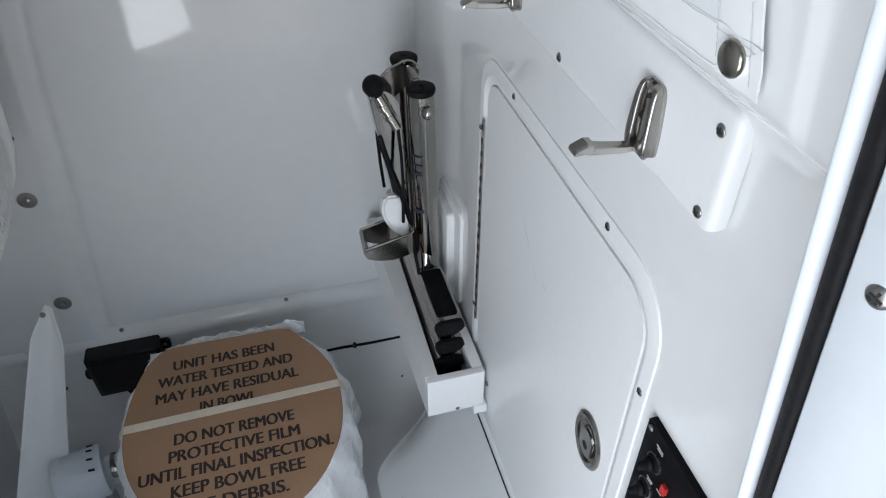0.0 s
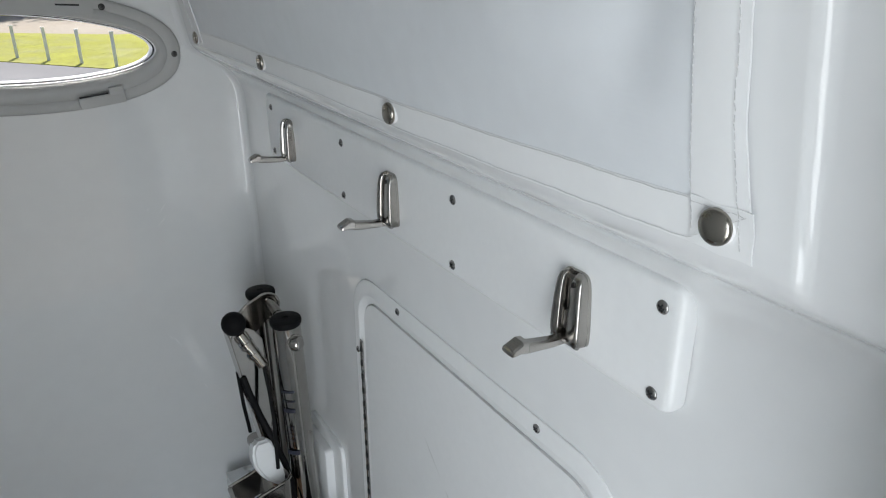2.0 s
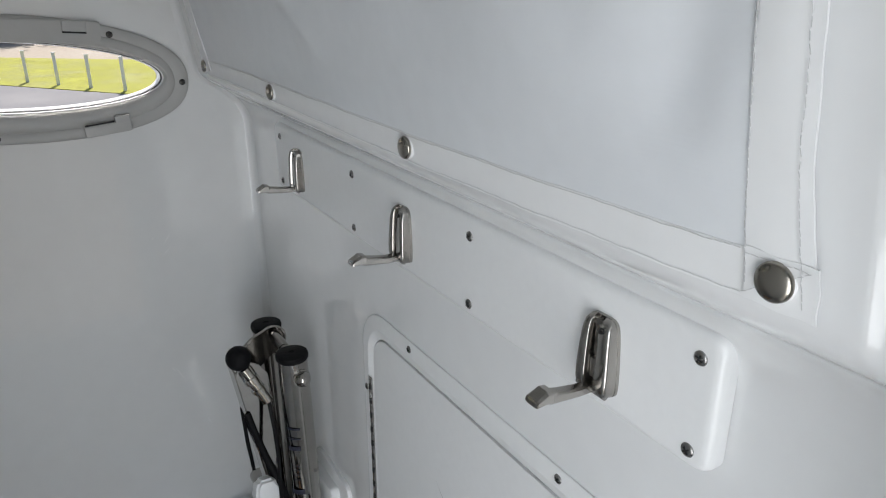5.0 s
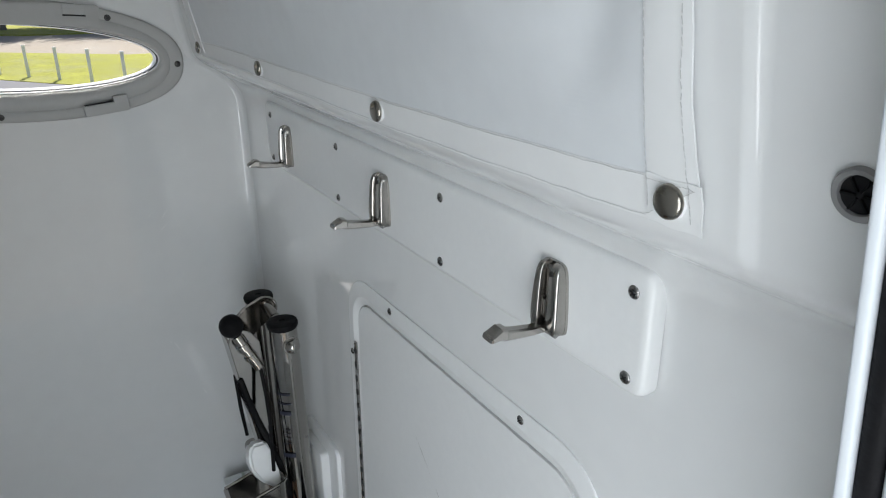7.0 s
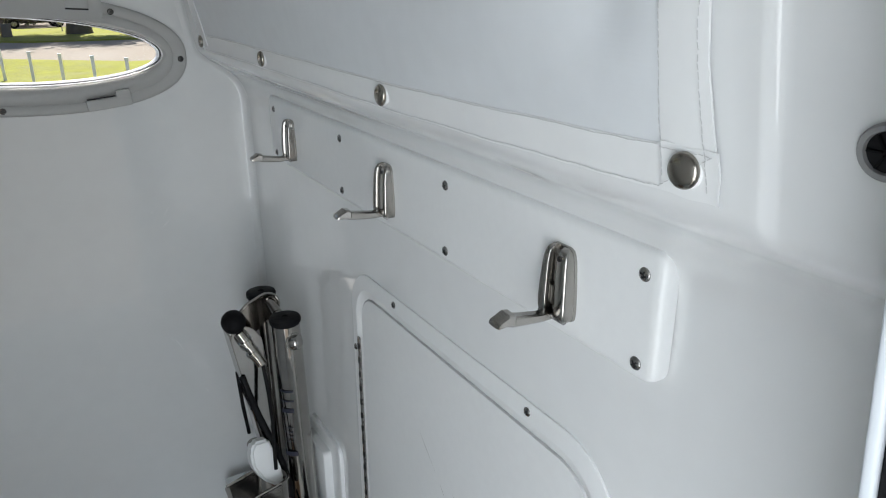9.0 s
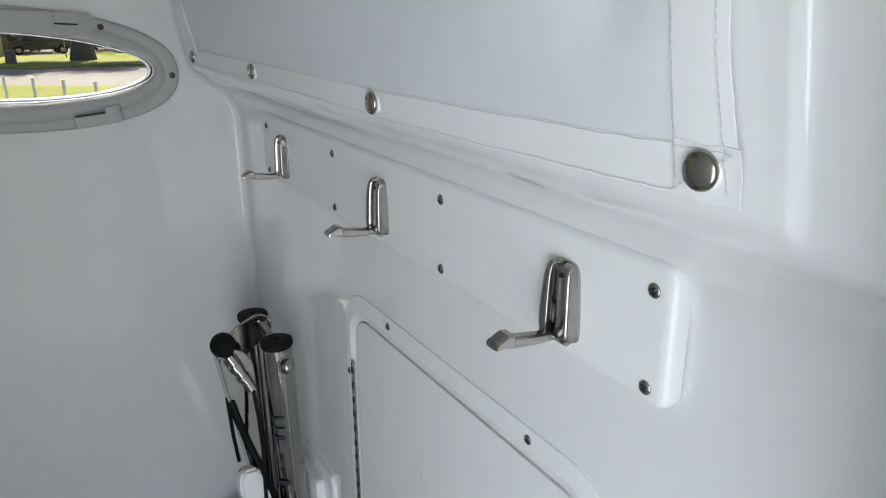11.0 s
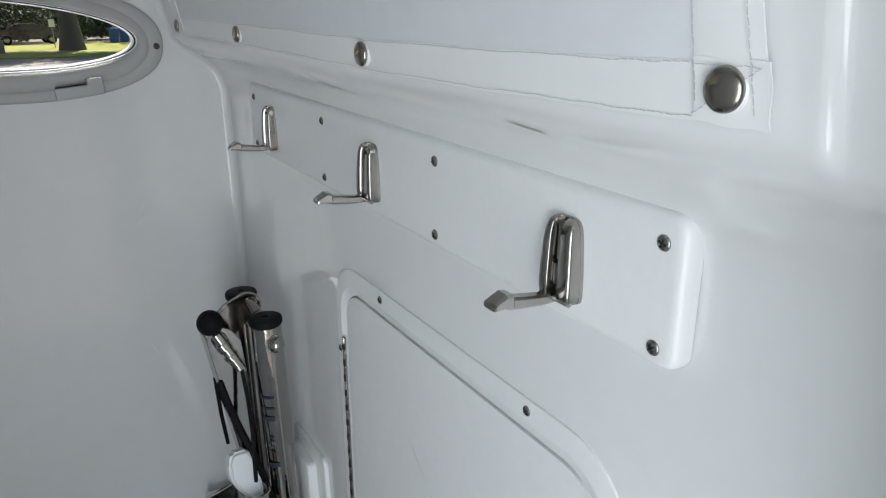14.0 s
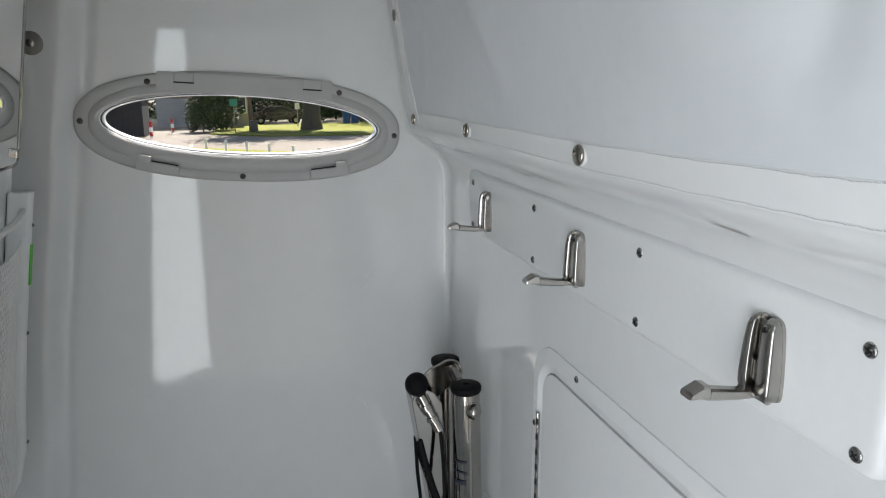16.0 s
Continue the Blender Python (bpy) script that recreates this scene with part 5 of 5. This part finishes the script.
flap_ob = thing("hanging_flap", bm, VINYL, "white vinyl flap hanging from the wall by a snap", "flap", angle=60)
world_part("snap", lathe(bmesh.new(), [(0.005, 0), (0.0045, 0.002), (0, 0.003)], 14, Matrix.Translation((-0.433, 0.985, 0.570)) @ pose(0, 0, 0, 70, 0, 0)), STEEL, flap_ob)

# ---- outside, seen through the port ----
GZ = -1.6
bm = bmesh.new()
grid(bm, lambda x, y: Vector((x, y, GZ - 0.06)), steps(-900, 900, 12), steps(-900, 1500, 12))
thing("ground", bm, GROUND, "sandy tan ground with worn paving", "ground", kind="structure", smooth=False)


def sheet(name, poly, z, mat, label, category):
    bm = bmesh.new()
    prism(bm, poly, 2, GZ - 0.2, z)
    return thing(name, bm, mat, label, category, kind="structure", smooth=False)


sheet("road", [(-40, 4), (32, 4), (8, 15.5), (3.0, 21.7), (0.0, 25.6), (-4, 31), (-14, 44), (-40, 60)], GZ, ASPHALT, "pale grey asphalt drive", "road")
sheet("lawn", [(32.2, 4), (40, 4), (40, 31), (4.3, 31.8), (0.2, 35.2), (-3.3, 38.0), (-6.5, 38.0), (-4, 31.1), (0.0, 25.7), (3.0, 21.8), (8, 15.6)], GZ + 0.008, GRASS, "bright sunlit lawn strip", "lawn")
sheet("far_lawn", [(-2.6, 48.6), (1.0, 45.4), (60, 41.0), (60, 70), (-2.0, 58)], GZ + 0.03, GRASS, "lawn in the shade of trees", "lawn")
bm = bmesh.new()
for k in range(9000):
    u = random.random()
    y = 22 + 14 * random.random()
    x = 3.0 - (y - 21.8) * 0.78 + 0.3 + random.random() * 7
    if y > 35.2 - (x - 0.2) * 0.83:
        continue
    h, a = random.uniform(0.003, 0.007), random.uniform(0, 6.28)
    b0 = Vector((x, y, GZ + 0.009))
    s_ = Vector((math.cos(a), math.sin(a), 0)) * 0.02
    bm.faces.new((bm.verts.new(b0 - s_), bm.verts.new(b0 + s_), bm.verts.new(b0 + Vector((-math.sin(a) * 0.06, math.cos(a) * 0.06, h)))))
thing("grass_blades", bm, GRASS, "short grass blades on the lawn strip", "grass", kind="stuff", smooth=False)

fence_d = Vector((2.41, -3.7, 0)).normalized()
POSTS = None
for k in range(-3, 6):
    p = Vector((0.57, 26.2, GZ)) + fence_d * (1.42 * k + (0.25 if k == 4 else 0))
    if POSTS is None:
        bm = box((0, 0, 0.475), (0.09, 0.09, 0.95), 0.008, 1)
        add_box(bm, (0, 0, 0.96), (0.115, 0.115, 0.03), 0.008, 1)
        POSTS = thing("fence_post", bm, POST, "white painted square fence post on the lawn", "post", "fence posts")
        POSTS.matrix_basis = Matrix.Translation(p)
    else:
        copy_thing(POSTS, Matrix.Translation(p))


def tree(x, y, r, height, spread, seed, leaves=2600, mat=BARK):
    rnd = random.Random(seed)
    e = empty("tree", (x, y, GZ), "broad old shade tree with a grey trunk", "tree")
    bm = bmesh.new()
    pts = [Vector((0.25 * math.sin(q * 1.3 + seed) * q / 6, 0.2 * math.cos(q + seed) * q / 6, height * 0.55 * q / 6)) for q in range(7)]
    sweep(bm, pts, lambda t: r * (1.55 - 1.0 * t ** 0.5 if t < 0.12 else 1.2 - 0.45 * t), 14)
    for v in bm.verts:
        v.co += Vector((v.co.x, v.co.y, 0)).normalized() * 0.09 * r * noise.noise(v.co * 3.1 + Vector((seed, 0, 0)))
    part("trunk", bm, mat, e, angle=70)
    tips = []
    for k in range(7):
        a = k * 0.9 + rnd.random()
        p0 = pts[4].lerp(pts[6], rnd.random())
        p1 = p0 + Vector((math.cos(a), math.sin(a), 0.55)) * spread * 0.45
        p2 = p1 + Vector((math.cos(a + 0.4), math.sin(a + 0.4), 0.45)) * spread * 0.4
        bm = sweep(bmesh.new(), [p0, (p0 + p1) / 2 + Vector((0, 0, 0.2)), p1, p2], lambda t: r * 0.42 * (1 - 0.8 * t), 8)
        part("limb", bm, mat, e)
        tips += [p1, p2, (p1 + p2) / 2]
    bm = bmesh.new()
    for k in range(leaves):
        c0 = rnd.choice(tips)
        p = c0 + Vector((rnd.gauss(0, 1), rnd.gauss(0, 1), rnd.gauss(0, 0.6))) * spread * 0.24
        p.z = max(p.z, height * 0.33 + rnd.random())
        u = Vector((rnd.gauss(0, 1), rnd.gauss(0, 1), rnd.gauss(0, 0.5))).normalized() * rnd.uniform(0.12, 0.3)
        w_ = u.cross(Vector((rnd.gauss(0, 1), rnd.gauss(0, 1), 1))).normalized() * u.length * 0.6
        bm.faces.new([bm.verts.new(p + q) for q in (u, w_, -u, -w_)])
    part("crown", bm, LEAF, e, "dark green leaves", smooth=False)
    return e


tree(4.15, 51.0, 0.52, 13, 4.6, 1, 5200)
tree(-9.0, 66.0, 0.4, 11, 6, 2, 5000)
tree(15.0, 66.0, 0.45, 12, 7, 3, 5000)
tree(-2.2, 70.0, 0.3, 10, 6, 5, 4000)


def shrub(x, y, w, h, seed, leaves=1500):
    rnd = random.Random(seed)
    e = empty("shrub", (x, y, GZ), "dense dark green garden shrub", "shrub", "far shrubs")
    bm = bmesh.new()
    for k in range(6):
        a = rnd.random() * 6.28
        add_rod(bm, (0, 0, 0), (math.cos(a) * w * 0.3, math.sin(a) * w * 0.3, h * 0.7), 0.05, 0.02, 6)
    part("stems", bm, BARK, e)
    bm = bmesh.new()
    for k in range(leaves):
        d = Vector((rnd.gauss(0, 1), rnd.gauss(0, 1), rnd.gauss(0, 1))).normalized() * rnd.random() ** 0.4
        lump = 1 + 0.35 * noise.noise(d * 2.3 + Vector((seed, 0, 0)))
        p = Vector((d.x * w / 2 * lump, d.y * w / 2 * lump, h / 2 + d.z * h / 2 * lump))
        u = Vector((rnd.gauss(0, 1), rnd.gauss(0, 1), rnd.gauss(0, 1))).normalized() * rnd.uniform(0.08, 0.2)
        w_ = u.cross(Vector((rnd.gauss(0, 1), rnd.gauss(0, 1), 1))).normalized() * u.length * 0.6
        bm.faces.new([bm.verts.new(p + q) for q in (u, w_, -u, -w_)])
    part("foliage", bm, LEAF, e, smooth=False)


for args in ((-2.75, 52.0, 2.3, 3.5, 11), (-1.65, 52.6, 2.3, 3.6, 12), (-3.75, 51.2, 0.9, 1.9, 13), (7.6, 66, 3.5, 3.0, 14), (9.8, 64, 3.2, 2.4, 15), (5.6, 62, 2.4, 2.6, 16), (-9, 58, 3, 3, 17), (14, 62, 4, 3.4, 18), (2.2, 64, 4.4, 3.2, 19), (-8.6, 53, 3.6, 3.8, 20)):
    shrub(*args)

# parked car
car = empty("parked_car", Matrix.Translation((2.1, 60.0, GZ)) @ pose(0, 0, 0, 0, 0, 8), "dark maroon saloon car parked beyond the lawn", "car")
side = [(-2.2, 0.35), (-2.25, 0.65), (-2.1, 0.82), (-1.35, 0.92), (-0.75, 1.38), (0.6, 1.42), (1.35, 1.0), (2.05, 0.92), (2.25, 0.7), (2.22, 0.35)]
bm = prism(bmesh.new(), side, 1, -0.86, 0.86)
bmesh.ops.bevel(bm, geom=bm.edges[:], offset=0.09, segments=2, affect="EDGES")
part("body", bm, CARPAINT, car)
for s in (-1, 1):
    part("side_window", prism(bmesh.new(), [(-1.05, 0.97), (-0.68, 1.32), (0.52, 1.35), (1.1, 1.0)], 1, s * 0.862 - 0.006, s * 0.862 + 0.006), CARGLASS, car)
for x in (-1.4, 1.4):
    for s in (-1, 1):
        wheel = part("wheel", lathe(bmesh.new(), [(0.18, -0.1), (0.31, -0.11), (0.33, -0.07), (0.33, 0.07), (0.31, 0.11), (0.18, 0.1)], 20, pose(x, s * 0.8, 0.33, 90, 0, 0)), RUBBER, car)
        part("rim", lathe(bmesh.new(), [(0.19, -0.09), (0.15, -0.04), (0, -0.05)], 16, pose(x, s * 0.8, 0.33, 90 if s < 0 else 90, 0, 0)), STEEL, wheel)
        part("hub_cap", lathe(bmesh.new(), [(0.19, 0.09), (0.15, 0.04), (0, 0.05)], 16, pose(x, s * 0.8, 0.33, 90, 0, 0)), STEEL, wheel)
for s in (-1, 1):
    part("headlight", box((2.2, s * 0.6, 0.7), (0.12, 0.3, 0.12), 0.03), CHROME, car)

# bins, marker posts, dark hut, houses
for x, y in ((7.6, 58.6), (8.3, 58.8)):
    e = empty("wheeled_bin", (x, y, GZ), "blue plastic wheeled bin", "bin", "blue bins")
    part("tub", prism(bmesh.new(), [(-0.25, 0.0), (0.25, 0.0), (0.30, 0.95), (-0.30, 0.95)], 1, -0.3, 0.3), BLUE_BIN, e)
    part("lid", box((0, 0, 0.99), (0.66, 0.70, 0.07), 0.02), BLUE_BIN, e)
for x, y in ((-5.75, 45.9), (-4.95, 50.0)):
    e = empty("marker_post", (x, y, GZ), "red and white striped marker post", "post", "marker posts")
    part("pole", rod((0, 0, 0), (0, 0, 0.9), 0.10), POST, e)
    part("red_band", rod((0, 0, 0.62), (0, 0, 0.95), 0.104), RED, e, "red band")
    part("red_band", rod((0, 0, 0.1), (0, 0, 0.34), 0.104), RED, e, "red band")
hut = empty("dark_shed", (-9.6, 48.5, GZ), "dark stained boarded garden shed", "shed")
part("wall", box((0, 0, 1.3), (6.6, 3.0, 2.6)), WOOD_DARK, hut, smooth=False)
part("roof", box((0, 0, 2.68), (7.0, 3.4, 0.16)), ROOF, hut, smooth=False)
for k in range(22):
    part("board", box((-3.2 + k * 0.3, -1.51, 1.3), (0.27, 0.03, 2.55)), WOOD_DARK, hut, smooth=False)
for x, y, w, h in ((-3.4, 61.5, 6.6, 3.4), (12, 84, 18, 5.5)):
    house = empty("house", (x, y, GZ), "tan stucco house with white windows behind the trees", "house", "far houses")
    part("wall", box((0, 0, h / 2), (w, 8, h)), STUCCO, house, smooth=False)
    part("roof", prism(bmesh.new(), [(-4.8, h), (4.8, h), (0, h + 2.6)], 0, -w / 2 - 0.5, w / 2 + 0.5), ROOF, house, smooth=False)
    for k in range(0 if y > 70 else 2, 4):
        xx = -w / 2 + (k + 0.5) * w / 4
        win = part("window", box((xx, -4.03, 1.6), (1.5, 0.08, 1.3)), POST, house, "white framed window", smooth=False)
        part("pane", box((xx, -4.06, 1.6), (1.3, 0.06, 1.1)), CARGLASS, win, smooth=False)
rnd = random.Random(31)
bm = bmesh.new()
for k in range(14000):
    x = rnd.uniform(-32, 34)
    p = Vector((x, 74 + rnd.gauss(0, 1.6), GZ + 7.5 * rnd.random() ** 1.2 * (0.75 + 0.35 * noise.noise(Vector((x * 0.35, 0, 5))))))
    u = Vector((rnd.gauss(0, 1), rnd.gauss(0, 1), rnd.gauss(0, 1))).normalized() * rnd.uniform(0.15, 0.4)
    w_ = u.cross(Vector((rnd.gauss(0, 1), rnd.gauss(0, 1), 1))).normalized() * u.length * 0.6
    bm.faces.new([bm.verts.new(p + q) for q in (u, w_, -u, -w_)])
thing("far_woods", bm, LEAF, "dark green belt of trees behind the houses", "trees", kind="stuff", smooth=False)
garage = empty("garage_door", (-5.65, 57.42, GZ), "pale blue-grey panelled garage door under a brown beam", "garage door")
for k in range(5):
    part("panel", box((0, 0, 0.22 + k * 0.42), (2.1, 0.08, 0.40), 0.02, 1), GARAGE, garage)
part("beam", box((0, 0, 2.26), (2.4, 0.16, 0.3), 0.02, 1), BEAM, garage, "brown wooden beam")
pole = empty("utility_pole", (0.05, 50.4, GZ), "weathered brown utility pole beside the lawn", "pole")
part("shaft", rod((0, 0, 0), (0, 0, 8), 0.15, 0.11, 14), BEAM, pole)
part("crossarm", box((0, 0, 7.4), (1.8, 0.1, 0.12)), BEAM, pole)
cab = empty("utility_cabinet", (0.25, 49.7, GZ), "grey metal utility cabinet beside the pole", "cabinet")
part("body", box((0, 0, 0.36), (0.5, 0.4, 0.72), 0.02), ROOF, cab)
part("lid", box((0, 0, 0.74), (0.56, 0.46, 0.05), 0.015), ROOF, cab)
for x, y in ((-0.98, 49.0), (3.4, 54.0)):
    e = empty("sign_pole", (x, y, GZ), "slim metal sign pole with a small plain plate", "sign")
    part("pole", rod((0, 0, 0), (0, 0, 2.2), 0.035), STEEL, e)
    part("plate", box((0, -0.06, 1.55 if x > 2 else 1.95), (0.34 if x > 2 else 0.5, 0.02, 0.45)), POST if x > 2 else GREEN_SIGN, e, smooth=False)
